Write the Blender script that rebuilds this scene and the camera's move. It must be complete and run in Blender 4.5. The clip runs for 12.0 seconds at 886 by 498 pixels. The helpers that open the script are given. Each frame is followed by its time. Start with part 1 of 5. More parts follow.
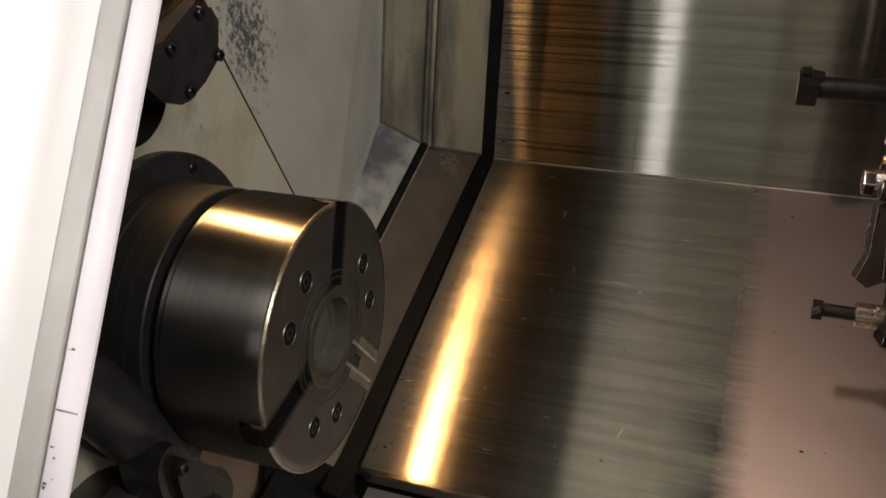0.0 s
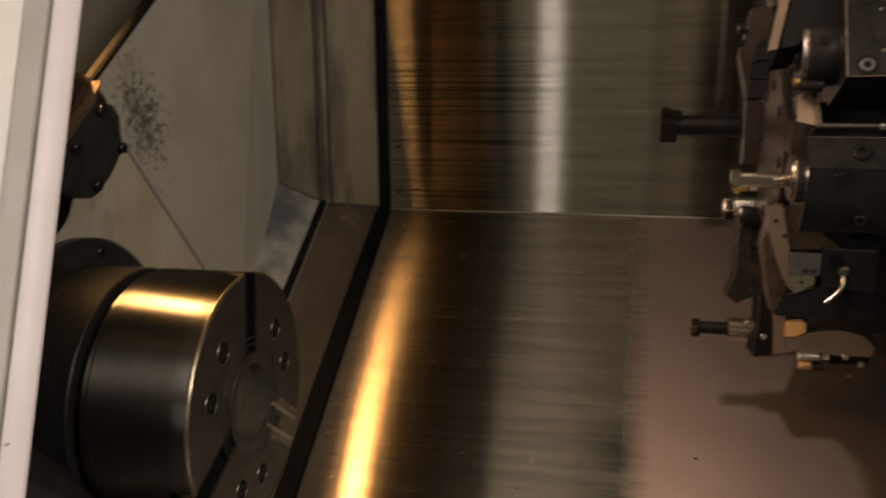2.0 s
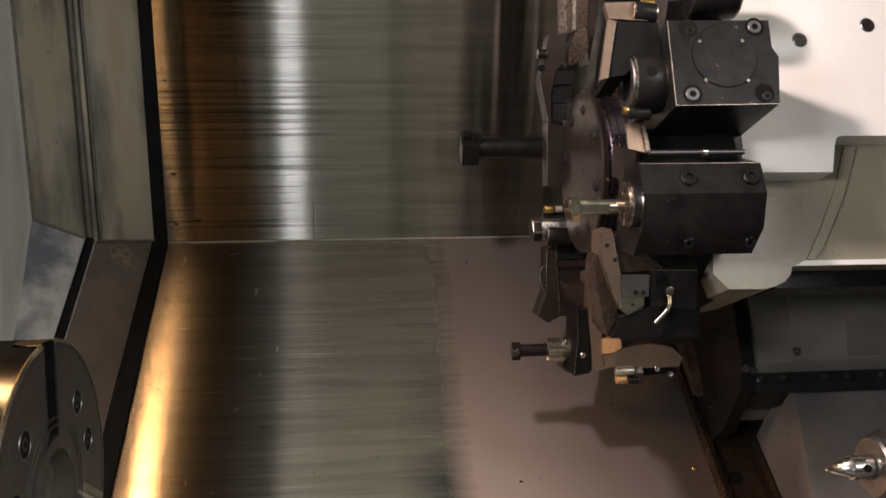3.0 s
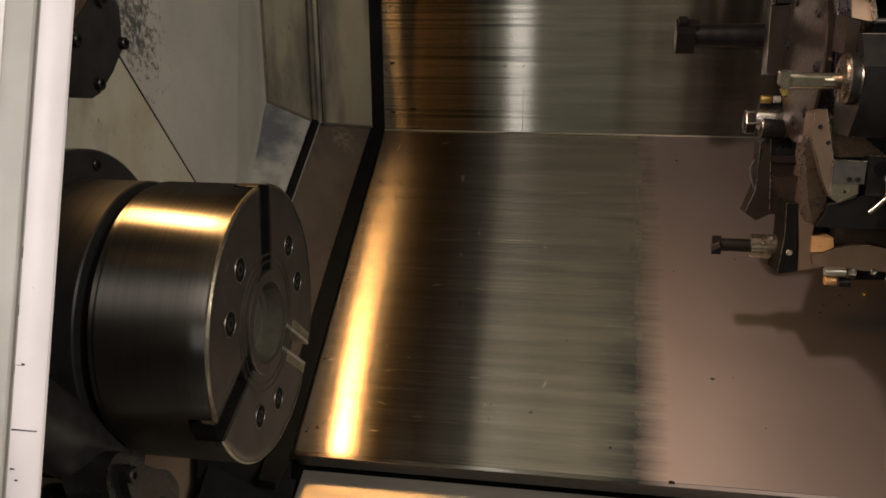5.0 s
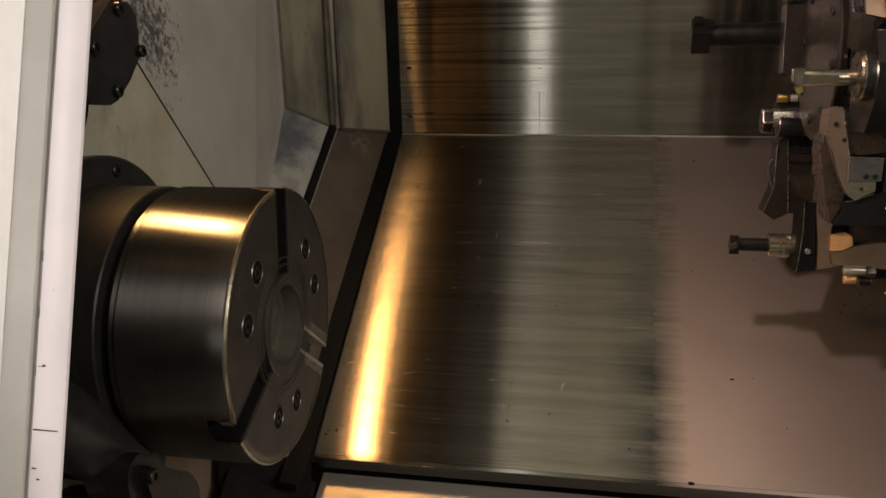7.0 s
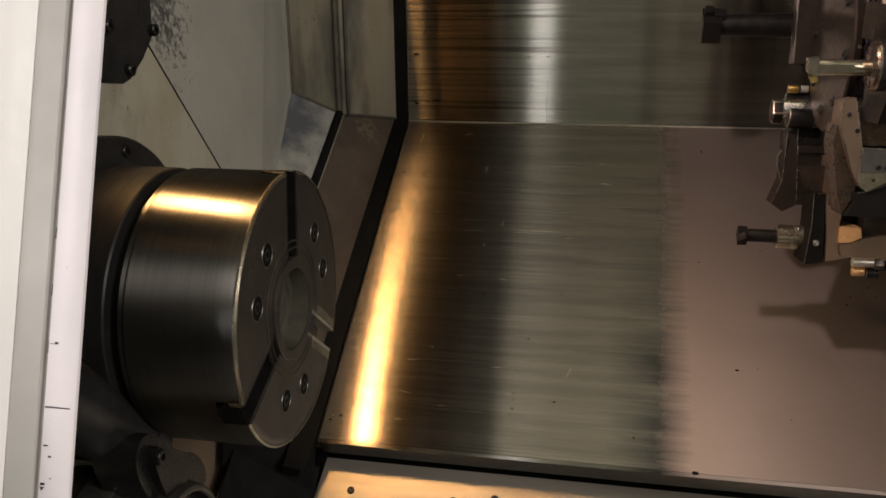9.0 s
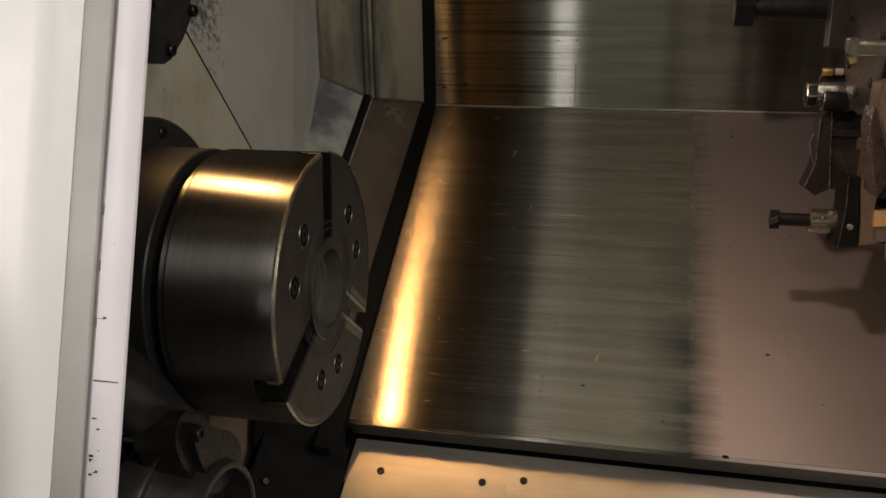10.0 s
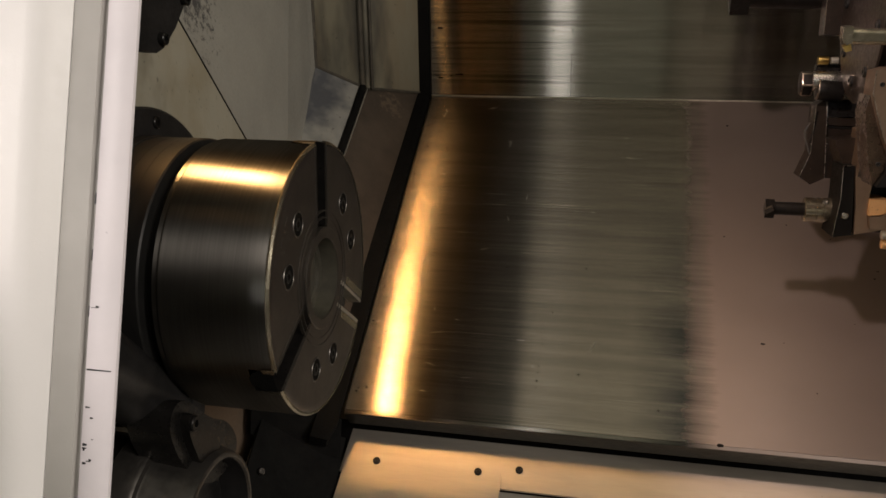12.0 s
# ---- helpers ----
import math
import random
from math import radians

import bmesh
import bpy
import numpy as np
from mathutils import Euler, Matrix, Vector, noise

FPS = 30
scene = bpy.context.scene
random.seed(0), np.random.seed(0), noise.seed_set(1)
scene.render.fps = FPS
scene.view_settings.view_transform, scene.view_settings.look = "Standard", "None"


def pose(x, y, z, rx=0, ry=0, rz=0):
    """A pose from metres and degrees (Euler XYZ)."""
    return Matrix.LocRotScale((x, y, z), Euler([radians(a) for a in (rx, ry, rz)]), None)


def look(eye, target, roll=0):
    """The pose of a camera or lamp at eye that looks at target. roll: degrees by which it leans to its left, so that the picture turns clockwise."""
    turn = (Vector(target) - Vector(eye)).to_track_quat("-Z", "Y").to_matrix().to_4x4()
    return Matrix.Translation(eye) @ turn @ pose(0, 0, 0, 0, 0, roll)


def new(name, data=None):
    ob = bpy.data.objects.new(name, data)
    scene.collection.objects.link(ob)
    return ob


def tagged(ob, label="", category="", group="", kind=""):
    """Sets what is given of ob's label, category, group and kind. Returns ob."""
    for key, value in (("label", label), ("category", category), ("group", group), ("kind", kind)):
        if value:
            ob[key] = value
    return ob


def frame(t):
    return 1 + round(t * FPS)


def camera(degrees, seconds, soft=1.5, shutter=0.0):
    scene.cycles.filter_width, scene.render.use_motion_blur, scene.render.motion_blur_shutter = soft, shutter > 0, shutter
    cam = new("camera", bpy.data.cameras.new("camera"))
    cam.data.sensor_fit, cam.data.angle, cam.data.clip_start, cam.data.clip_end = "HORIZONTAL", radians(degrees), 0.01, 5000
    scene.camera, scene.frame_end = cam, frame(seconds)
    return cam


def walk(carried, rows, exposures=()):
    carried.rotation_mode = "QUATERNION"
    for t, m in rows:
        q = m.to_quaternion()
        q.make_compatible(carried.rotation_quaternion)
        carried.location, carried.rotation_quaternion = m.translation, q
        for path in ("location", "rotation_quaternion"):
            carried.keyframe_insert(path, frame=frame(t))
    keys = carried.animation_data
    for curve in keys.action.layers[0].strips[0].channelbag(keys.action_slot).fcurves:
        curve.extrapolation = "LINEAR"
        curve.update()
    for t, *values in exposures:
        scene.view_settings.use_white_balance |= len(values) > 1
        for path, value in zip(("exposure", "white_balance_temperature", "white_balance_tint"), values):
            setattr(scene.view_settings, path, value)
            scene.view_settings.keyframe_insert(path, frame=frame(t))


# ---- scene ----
cam = camera(54.68, 12.0, soft=1.6, shutter=0.35)
walk(cam, [
    (0.0, pose(0.4080, -1.4568, 0.2506, 74.372, -2.843, 19.531)),
    (0.5, pose(0.4502, -1.4837, 0.2496, 73.486, -2.777, 21.677)),
    (1.0, pose(0.4703, -1.4929, 0.2507, 73.621, -1.998, 22.745)),
    (1.5, pose(0.4931, -1.4863, 0.2716, 74.737, -0.519, 22.232)),
    (2.0, pose(0.4269, -1.5099, 0.2853, 76.962, 0.593, 12.163)),
    (2.5, pose(0.3499, -1.4895, 0.3006, 78.041, 0.905, -1.828)),
    (3.0, pose(0.3255, -1.4495, 0.2972, 77.735, -0.082, -5.492)),
    (3.5, pose(0.3134, -1.4410, 0.2759, 76.579, -0.211, -2.152)),
    (3.7, pose(0.3066, -1.4486, 0.2623, 75.925, -0.413, -0.483)),
    (5.3, pose(0.3630, -1.4802, 0.2487, 72.623, 0.915, 10.540)),
    (5.5, pose(0.3630, -1.4830, 0.2495, 72.850, 1.333, 10.469)),
    (6.0, pose(0.3648, -1.4800, 0.2504, 73.036, 1.843, 10.382)),
    (6.5, pose(0.3662, -1.4802, 0.2485, 73.154, 1.630, 10.716)),
    (8.5, pose(0.3558, -1.4800, 0.2440, 72.664, 0.726, 10.762)),
    (9.0, pose(0.3550, -1.4813, 0.2420, 72.453, 0.577, 11.086)),
    (9.5, pose(0.3494, -1.4872, 0.2422, 72.077, 0.633, 11.623)),
    (10.0, pose(0.3419, -1.4887, 0.2374, 71.634, 0.743, 12.362)),
    (10.5, pose(0.3457, -1.4872, 0.2405, 71.653, 0.772, 12.259)),
    (11.0, pose(0.3426, -1.4899, 0.2389, 71.629, 0.696, 11.991)),
    (11.5, pose(0.3439, -1.4891, 0.2345, 71.326, 0.784, 12.073)),
    (12.0, pose(0.3452, -1.4887, 0.2352, 71.086, 0.827, 12.185)),
], exposures=((0.0, 0.40, 6700, 15), (0.5, 0.10, 6700, 15), (1.0, -0.22, 6700, 15), (1.5, -0.20, 6900, 16), (2.0, -0.30, 8000, 18),
    (2.5, 0.38, 6500, 16), (3.0, 0.40, 6200, 15), (3.5, 1.00, 6300, 16), (3.8, 0.95, 6400, 16), (5.3, 0.02, 7160, 15), (6.5, -0.01, 7160, 15), (8.5, 0.15, 7060, 15),
    (9.5, 0.05, 6660, 13), (10.5, -0.22, 6960, 14), (12.0, -0.10, 7060, 15)))

# ---- light ----
SLANT = radians(30)                      # slope of the bed cover
BED = Matrix.Rotation(SLANT, 4, "X")     # from the bed's own axes (x along the spindle, y up the slope, z off it) to the world


def bed(x, y, z):
    return BED @ Vector((x, y, z))


world = bpy.data.worlds.new("workshop_air")
scene.world = world
world.use_nodes = True
world.node_tree.nodes["Background"].inputs[0].default_value = (0.97, 1.0, 0.82, 1)
world.node_tree.nodes["Background"].inputs[1].default_value = 0.05


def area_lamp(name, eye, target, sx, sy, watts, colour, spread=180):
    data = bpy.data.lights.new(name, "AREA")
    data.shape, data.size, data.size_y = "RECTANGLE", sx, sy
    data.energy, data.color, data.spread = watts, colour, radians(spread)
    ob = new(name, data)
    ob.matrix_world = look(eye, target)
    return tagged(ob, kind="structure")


# halogen lamp on the headstock wall, work lamp under the roof, unseen workshop lamps behind the operator
lamp = bpy.data.lights.new("halogen_lamp", "SPOT")
lamp.energy, lamp.color, lamp.shadow_soft_size = 33.0, (1.0, 0.56, 0.21), 0.060
lamp.spot_size, lamp.spot_blend = radians(114), 0.8
tagged(new("halogen_lamp", lamp), kind="structure").matrix_world = look(bed(-0.172, -0.440, 0.705), bed(0.08, -0.80, 0.0))
glow = bpy.data.lights.new("halogen_glow", "POINT")
glow.energy, glow.color, glow.shadow_soft_size = 0.6, (1.0, 0.55, 0.20), 0.034
tagged(new("halogen_glow", glow), kind="structure").matrix_world = Matrix.Translation(bed(-0.172, -0.440, 0.710))
# far bright source behind the operator, mirrored as the rear sheet's white streak
area_lamp("sheet_reflection_panel", (-0.28, -6.3, 0.75), (-0.28, -1.0, 0.5), 0.19, 1.5, 8.0, (0.90, 0.95, 1.0))
# broad dim panel added for the greenish zone beside that streak
area_lamp("sheet_reflection_panel", (0.0, -6.32, 1.4), (0.0, -1.0, 0.5), 1.2, 1.3, 3.0, (0.90, 1.0, 0.84))
# fill lamps added for the headstock wall and the cream housing
area_lamp("workshop_fill", (3.1, -2.7, 1.7), (-0.1, -0.9, 0.1), 0.6, 1.2, 72.0, (1.0, 0.98, 0.93))
area_lamp("workshop_fill", (2.0, -3.0, 1.7), (0.6, -0.5, 0.2), 0.6, 1.2, 15.0, (1.0, 0.92, 0.84))
# second dim panel, added to lift the rear sheet's right part
area_lamp("sheet_reflection_panel", (1.55, -6.32, 1.1), (1.2, -1.0, 0.3), 1.7, 1.6, 2.4, (1.0, 0.90, 0.72))
# fill lamp added to brighten the white door
area_lamp("workshop_fill", (-1.7, -2.7, 1.1), (-0.3, -1.1, 0.0), 1.0, 0.5, 44.0, (1.0, 0.96, 0.95))
# unseen area lamp, added so the bed cover reflects a grey band
area_lamp("roof_band_fill", (0.350, -0.665, 0.853), (0.350, -0.6649, 0.0), 0.50, 0.24, 0.58, (1.0, 0.94, 0.72))
beam = bpy.data.lights.new("work_lamp", "SPOT")
beam.energy, beam.color, beam.shadow_soft_size = 26.0, (1.0, 0.79, 0.72), 0.03
beam.spot_size, beam.spot_blend = radians(107), 0.30
tagged(new("work_lamp", beam), kind="structure").matrix_world = look(bed(0.21, -0.44, 1.02), bed(1.10, -0.33, 0.50))


# ---- materials ----
def nodes_of(name):
    m = bpy.data.materials.new(name)
    m.use_nodes = True
    n, l = m.node_tree.nodes, m.node_tree.links
    return m, n, l, n["Principled BSDF"]


def noise_node(n, l, scale, stretch=(1, 1, 1), detail=4.0, rough=0.6, shift=0.0):
    tc = n.new("ShaderNodeTexCoord")
    mp = n.new("ShaderNodeMapping")
    mp.inputs["Scale"].default_value = stretch
    mp.inputs["Location"].default_value = (shift, shift * 1.7, shift * 0.6)
    t = n.new("ShaderNodeTexNoise")
    t.inputs["Scale"].default_value, t.inputs["Detail"].default_value, t.inputs["Roughness"].default_value = scale, detail, rough
    l.new(tc.outputs["Object"], mp.inputs[0])
    l.new(mp.outputs[0], t.inputs["Vector"])
    return t


def ramp(n, l, src, stops):
    r = n.new("ShaderNodeValToRGB")
    e = r.color_ramp.elements
    while len(e) < len(stops):
        e.new(0.5)
    for k, (p, c) in enumerate(stops):
        e[k].position = p
        e[k].color = (*c, 1) if isinstance(c, tuple) else (c, c, c, 1)
    l.new(src, r.inputs[0])
    return r


def mix(n, l, fac, a, b, mode="MIX"):
    m = n.new("ShaderNodeMix")
    m.data_type, m.blend_type = "RGBA", mode
    for sock, v in ((m.inputs[0], fac), (m.inputs[6], a), (m.inputs[7], b)):
        if isinstance(v, (int, float)):
            sock.default_value = v
        elif isinstance(v, tuple):
            sock.default_value = (*v, 1)
        else:
            l.new(v, sock)
    return m.outputs[2]


def plain(name, c1, c2, rough=(0.4, 0.6), metal=0.0, scale=18.0, fine=220.0, bump=0.15, stretch=(1, 1, 1), spots=None, spot_scale=60, spot_range=(0.66, 0.72), coat=0.0, gloss=0.5):
    m, n, l, b = nodes_of(name)
    big = noise_node(n, l, scale, stretch)
    small = noise_node(n, l, fine, stretch, 3, 0.7, 3.1)
    col = mix(n, l, ramp(n, l, big.outputs[0], ((0.3, 0.0), (0.7, 1.0))).outputs[0], c1, c2)
    if spots:
        sp = noise_node(n, l, spot_scale, (1, 1, 1), 5, 0.65, 7.7)
        col = mix(n, l, ramp(n, l, sp.outputs[0], ((spot_range[0], 0.0), (spot_range[1], 1.0))).outputs[0], col, spots)
    l.new(col, b.inputs["Base Color"])
    r = n.new("ShaderNodeMapRange")
    r.inputs["To Min"].default_value, r.inputs["To Max"].default_value = rough
    r.inputs["From Min"].default_value, r.inputs["From Max"].default_value = 0.3, 0.7
    l.new(small.outputs[0], r.inputs["Value"])
    l.new(r.outputs[0], b.inputs["Roughness"])
    b.inputs["Metallic"].default_value = metal
    b.inputs["Coat Weight"].default_value = coat
    b.inputs["Specular IOR Level"].default_value = gloss
    if bump:
        bp = n.new("ShaderNodeBump")
        bp.inputs["Strength"].default_value, bp.inputs["Distance"].default_value = bump, 0.001
        l.new(small.outputs[0], bp.inputs["Height"])
        l.new(bp.outputs[0], b.inputs["Normal"])
    return m


def brushed(name, matt_from=None, base=(0.44, 0.42, 0.39), rough=0.27, stretch_gloss=0.80, lines=0.0):
    """Sheet steel brushed along x, so that its gloss is drawn out across x; right of matt_from it is dull, with a streaky border."""
    m, n, l, b = nodes_of(name)
    fine = noise_node(n, l, 60.0, (0.05, 10.0, 10.0), 4, 0.65)
    wide = noise_node(n, l, 9.0, (0.35, 6.0, 6.0), 4, 0.6, 2.0)
    col = mix(n, l, ramp(n, l, fine.outputs[0], ((0.35, 0.0), (0.68, 1.0))).outputs[0], tuple(v * 0.80 for v in base), tuple(v * 1.12 for v in base))
    col = mix(n, l, ramp(n, l, wide.outputs[0], ((0.38, 0.36), (0.56, 0.0))).outputs[0], col, tuple(v * 0.5 for v in base))
    speck = noise_node(n, l, 130.0, (1, 1.5, 1.5), 2, 0.5, 9.0)
    col = mix(n, l, ramp(n, l, speck.outputs[0], ((0.76, 0.0), (0.80, 0.8))).outputs[0], col, (0.05, 0.04, 0.03))
    # dark lines in the colour stand for reflections broken by ripples in the sheet
    if lines:
        ripple = noise_node(n, l, 30.0, (0.05, 6.0, 6.0), 3, 0.6, 5.0)
        where = noise_node(n, l, 7.0, (0.8, 1.6, 1.6), 2, 0.5, 6.0)
        spot = n.new("ShaderNodeTexCoord")
        along = n.new("ShaderNodeSeparateXYZ")
        worn = n.new("ShaderNodeMapRange")
        worn.inputs["From Min"].default_value, worn.inputs["From Max"].default_value = 0.19, 0.30
        worn.inputs["To Min"].default_value, worn.inputs["To Max"].default_value = lines, lines * 0.12
        l.new(spot.outputs["Object"], along.inputs[0])
        l.new(along.outputs[0], worn.inputs["Value"])
        cut = mix(n, l, 1.0, ramp(n, l, ripple.outputs[0], ((0.50, 0.0), (0.60, 1.0))).outputs[0], ramp(n, l, where.outputs[0], ((0.36, 0.2), (0.55, 1.0))).outputs[0], "MULTIPLY")
        cut = mix(n, l, 1.0, cut, worn.outputs[0], "MULTIPLY")
        col = mix(n, l, cut, col, (0.03, 0.026, 0.02))
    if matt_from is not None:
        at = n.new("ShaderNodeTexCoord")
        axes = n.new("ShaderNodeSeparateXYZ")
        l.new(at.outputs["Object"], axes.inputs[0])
        # streaky blue-grey band left of matt_from, stronger towards the front
        dark_band = ramp(n, l, noise_node(n, l, 14.0, (0.22, 2.4, 1.0), 6, 0.7, 12.0).outputs[0], ((0.34, 0.25), (0.58, 1.0))).outputs[0]
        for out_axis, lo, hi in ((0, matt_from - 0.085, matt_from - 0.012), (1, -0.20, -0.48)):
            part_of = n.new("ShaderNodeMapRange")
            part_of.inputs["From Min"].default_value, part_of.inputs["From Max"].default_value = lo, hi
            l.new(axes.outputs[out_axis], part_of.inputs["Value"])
            dark_band = mix(n, l, 1.0, dark_band, part_of.outputs[0], "MULTIPLY")
        col = mix(n, l, dark_band, col, (0.075, 0.080, 0.088))
    r = n.new("ShaderNodeMapRange")
    r.inputs["From Min"].default_value, r.inputs["From Max"].default_value = 0.3, 0.7
    r.inputs["To Min"].default_value, r.inputs["To Max"].default_value = rough * 0.86, rough * 1.12
    l.new(fine.outputs[0], r.inputs["Value"])
    tg = n.new("ShaderNodeTangent")
    tg.direction_type = "UV_MAP"
    tg.uv_map = "UVMap"
    g = n.new("ShaderNodeBsdfAnisotropic")
    g.inputs["Anisotropy"].default_value, g.inputs["Rotation"].default_value = stretch_gloss, 0.0
    l.new(col, g.inputs["Color"])
    l.new(r.outputs[0], g.inputs["Roughness"])
    l.new(tg.outputs[0], g.inputs["Tangent"])
    surface = n["Material Output"].inputs["Surface"]
    if matt_from is None:
        n.remove(b)
        l.new(g.outputs[0], surface)
        return m
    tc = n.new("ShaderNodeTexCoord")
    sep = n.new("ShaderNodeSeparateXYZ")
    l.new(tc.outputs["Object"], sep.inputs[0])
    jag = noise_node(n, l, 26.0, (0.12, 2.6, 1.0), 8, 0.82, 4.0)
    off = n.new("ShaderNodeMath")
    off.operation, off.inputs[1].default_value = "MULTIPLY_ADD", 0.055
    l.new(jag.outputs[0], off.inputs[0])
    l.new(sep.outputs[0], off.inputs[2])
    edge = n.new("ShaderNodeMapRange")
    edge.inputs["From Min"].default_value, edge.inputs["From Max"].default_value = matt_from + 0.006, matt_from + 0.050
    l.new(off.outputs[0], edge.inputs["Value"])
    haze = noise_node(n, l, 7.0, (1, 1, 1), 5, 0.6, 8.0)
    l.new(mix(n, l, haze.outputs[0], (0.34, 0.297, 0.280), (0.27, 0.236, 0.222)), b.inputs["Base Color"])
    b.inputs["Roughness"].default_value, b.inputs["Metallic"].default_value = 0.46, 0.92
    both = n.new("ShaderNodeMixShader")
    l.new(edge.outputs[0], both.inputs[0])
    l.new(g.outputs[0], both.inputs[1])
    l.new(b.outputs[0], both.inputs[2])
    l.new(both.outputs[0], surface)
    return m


def turned_finish(name, base, rough, stretch_gloss):
    """Steel turned about x: fine rings round the axis draw its gloss out along the axis."""
    m, n, l, b = nodes_of(name)
    rings = noise_node(n, l, 40.0, (12.0, 0.25, 0.25), 4, 0.6)
    cloud = noise_node(n, l, 16.0, (1, 1, 1), 4, 0.6, 3.0)
    col = mix(n, l, ramp(n, l, rings.outputs[0], ((0.35, 0.0), (0.65, 1.0))).outputs[0], tuple(v * 0.88 for v in base), tuple(v * 1.08 for v in base))
    col = mix(n, l, ramp(n, l, cloud.outputs[0], ((0.45, 0.0), (0.75, 0.35))).outputs[0], col, tuple(v * 0.6 for v in base))
    r = n.new("ShaderNodeMapRange")
    r.inputs["From Min"].default_value, r.inputs["From Max"].default_value = 0.3, 0.7
    r.inputs["To Min"].default_value, r.inputs["To Max"].default_value = rough * 0.94, rough * 1.06
    l.new(cloud.outputs[0], r.inputs["Value"])
    tg = n.new("ShaderNodeTangent")
    tg.direction_type, tg.axis = "RADIAL", "X"
    g = n.new("ShaderNodeBsdfAnisotropic")
    g.inputs["Anisotropy"].default_value, g.inputs["Rotation"].default_value = stretch_gloss, 0.0
    l.new(col, g.inputs["Color"])
    l.new(r.outputs[0], g.inputs["Roughness"])
    l.new(tg.outputs[0], g.inputs["Tangent"])
    n.remove(b)
    l.new(g.outputs[0], n["Material Output"].inputs["Surface"])
    return m


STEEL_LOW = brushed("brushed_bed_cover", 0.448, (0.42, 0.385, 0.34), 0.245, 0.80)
STEEL_UP = brushed("brushed_rear_sheet", None, (0.38, 0.355, 0.31), 0.22, 0.88, 0.6)
STEEL_TRAY = plain("dull_tray_steel", (0.60, 0.55, 0.48), (0.48, 0.44, 0.39), (0.42, 0.52), 0.9, scale=14, fine=160, stretch=(0.4, 3, 3), spots=(0.10, 0.08, 0.06), spot_scale=110, spot_range=(0.74, 0.79))
RUBBER = plain("black_rubber", (0.003, 0.003, 0.003), (0.006, 0.006, 0.0055), (0.65, 0.85), scale=40, gloss=0.08)
def grimy(name, paint, dirt, scale, stretch, reach, tan=(0.17, 0.135, 0.085)):
    """Painted sheet with runs of dark grime down the rear wall, tan stains and fine specks."""
    m, n, l, b = nodes_of(name)
    tc = n.new("ShaderNodeTexCoord")
    turn = n.new("ShaderNodeMapping")
    turn.inputs["Rotation"].default_value = (radians(30), 0, 0)
    l.new(tc.outputs["Object"], turn.inputs[0])

    def cloud(size, ratio, detail, shift):
        mp = n.new("ShaderNodeMapping")
        mp.inputs["Scale"].default_value, mp.inputs["Location"].default_value = ratio, (shift, shift, shift)
        t = n.new("ShaderNodeTexNoise")
        t.inputs["Scale"].default_value, t.inputs["Detail"].default_value, t.inputs["Roughness"].default_value = size, detail, 0.6
        l.new(turn.outputs[0], mp.inputs[0])
        l.new(mp.outputs[0], t.inputs["Vector"])
        return t.outputs[0]

    col = mix(n, l, ramp(n, l, cloud(scale * 1.7, stretch, 5, 2.3), ((0.42, 0.0), (0.66, 0.8))).outputs[0], paint, tan)
    col = mix(n, l, ramp(n, l, cloud(scale, stretch, 4, 0.4), ((reach, 0.0), (reach + 0.16, 0.9))).outputs[0], col, dirt)
    col = mix(n, l, ramp(n, l, cloud(150.0, (1, 1, 0.7), 3, 5.0), ((0.66, 0.0), (0.71, 0.8))).outputs[0], col, tuple(v * 0.3 for v in paint))
    l.new(col, b.inputs["Base Color"])
    gloss = ramp(n, l, cloud(scale * 2, stretch, 4, 8.0), ((0.3, 0.30), (0.7, 0.58)))
    l.new(gloss.outputs[0], b.inputs["Roughness"])
    bp = n.new("ShaderNodeBump")
    bp.inputs["Strength"].default_value, bp.inputs["Distance"].default_value = 0.25, 0.001
    l.new(cloud(90.0, (1, 1, 1), 5, 3.0), bp.inputs["Height"])
    l.new(bp.outputs[0], b.inputs["Normal"])
    return m


WALL_GREY = grimy("worn_grey_paint", (0.29, 0.28, 0.225), (0.10, 0.085, 0.055), 9.0, (1, 1, 0.7), 0.58, (0.24, 0.215, 0.15))
FRAME_GREY = grimy("stained_grey_paint", (0.185, 0.172, 0.125), (0.048, 0.046, 0.040), 8.0, (1.3, 1.3, 0.35), 0.46)
WELD_DIRT = plain("oily_weld_bead", (0.075, 0.066, 0.050), (0.030, 0.027, 0.022), (0.35, 0.55), scale=60, bump=0.6, fine=150)
FACET_STAIN = grimy("blue_black_stained_paint", (0.25, 0.25, 0.225), (0.055, 0.060, 0.072), 9.0, (1.0, 0.8, 0.8), 0.44, (0.20, 0.20, 0.19))
STRIP_BROWN = plain("oily_steel_strip", (0.105, 0.082, 0.062), (0.055, 0.044, 0.035), (0.4, 0.55), 0.5, scale=12)
CHUCK_STEEL = turned_finish("ground_chuck_steel", (0.150, 0.144, 0.134), 0.35, 0.62)
CHUCK_FACE = plain("oily_chuck_face", (0.13, 0.118, 0.106), (0.085, 0.077, 0.069), (0.38, 0.43), 0.88, scale=25, bump=0)
DARK_STEEL = plain("blackened_steel", (0.028, 0.027, 0.027), (0.014, 0.014, 0.014), (0.32, 0.5), 0.4, scale=40, gloss=0.25)
TOOL_BLACK = plain("black_oxide_steel", (0.026, 0.024, 0.023), (0.012, 0.0115, 0.011), (0.26, 0.42), 0.6, scale=45, gloss=0.2, spots=(0.16, 0.12, 0.09), spot_scale=80, spot_range=(0.68, 0.76))
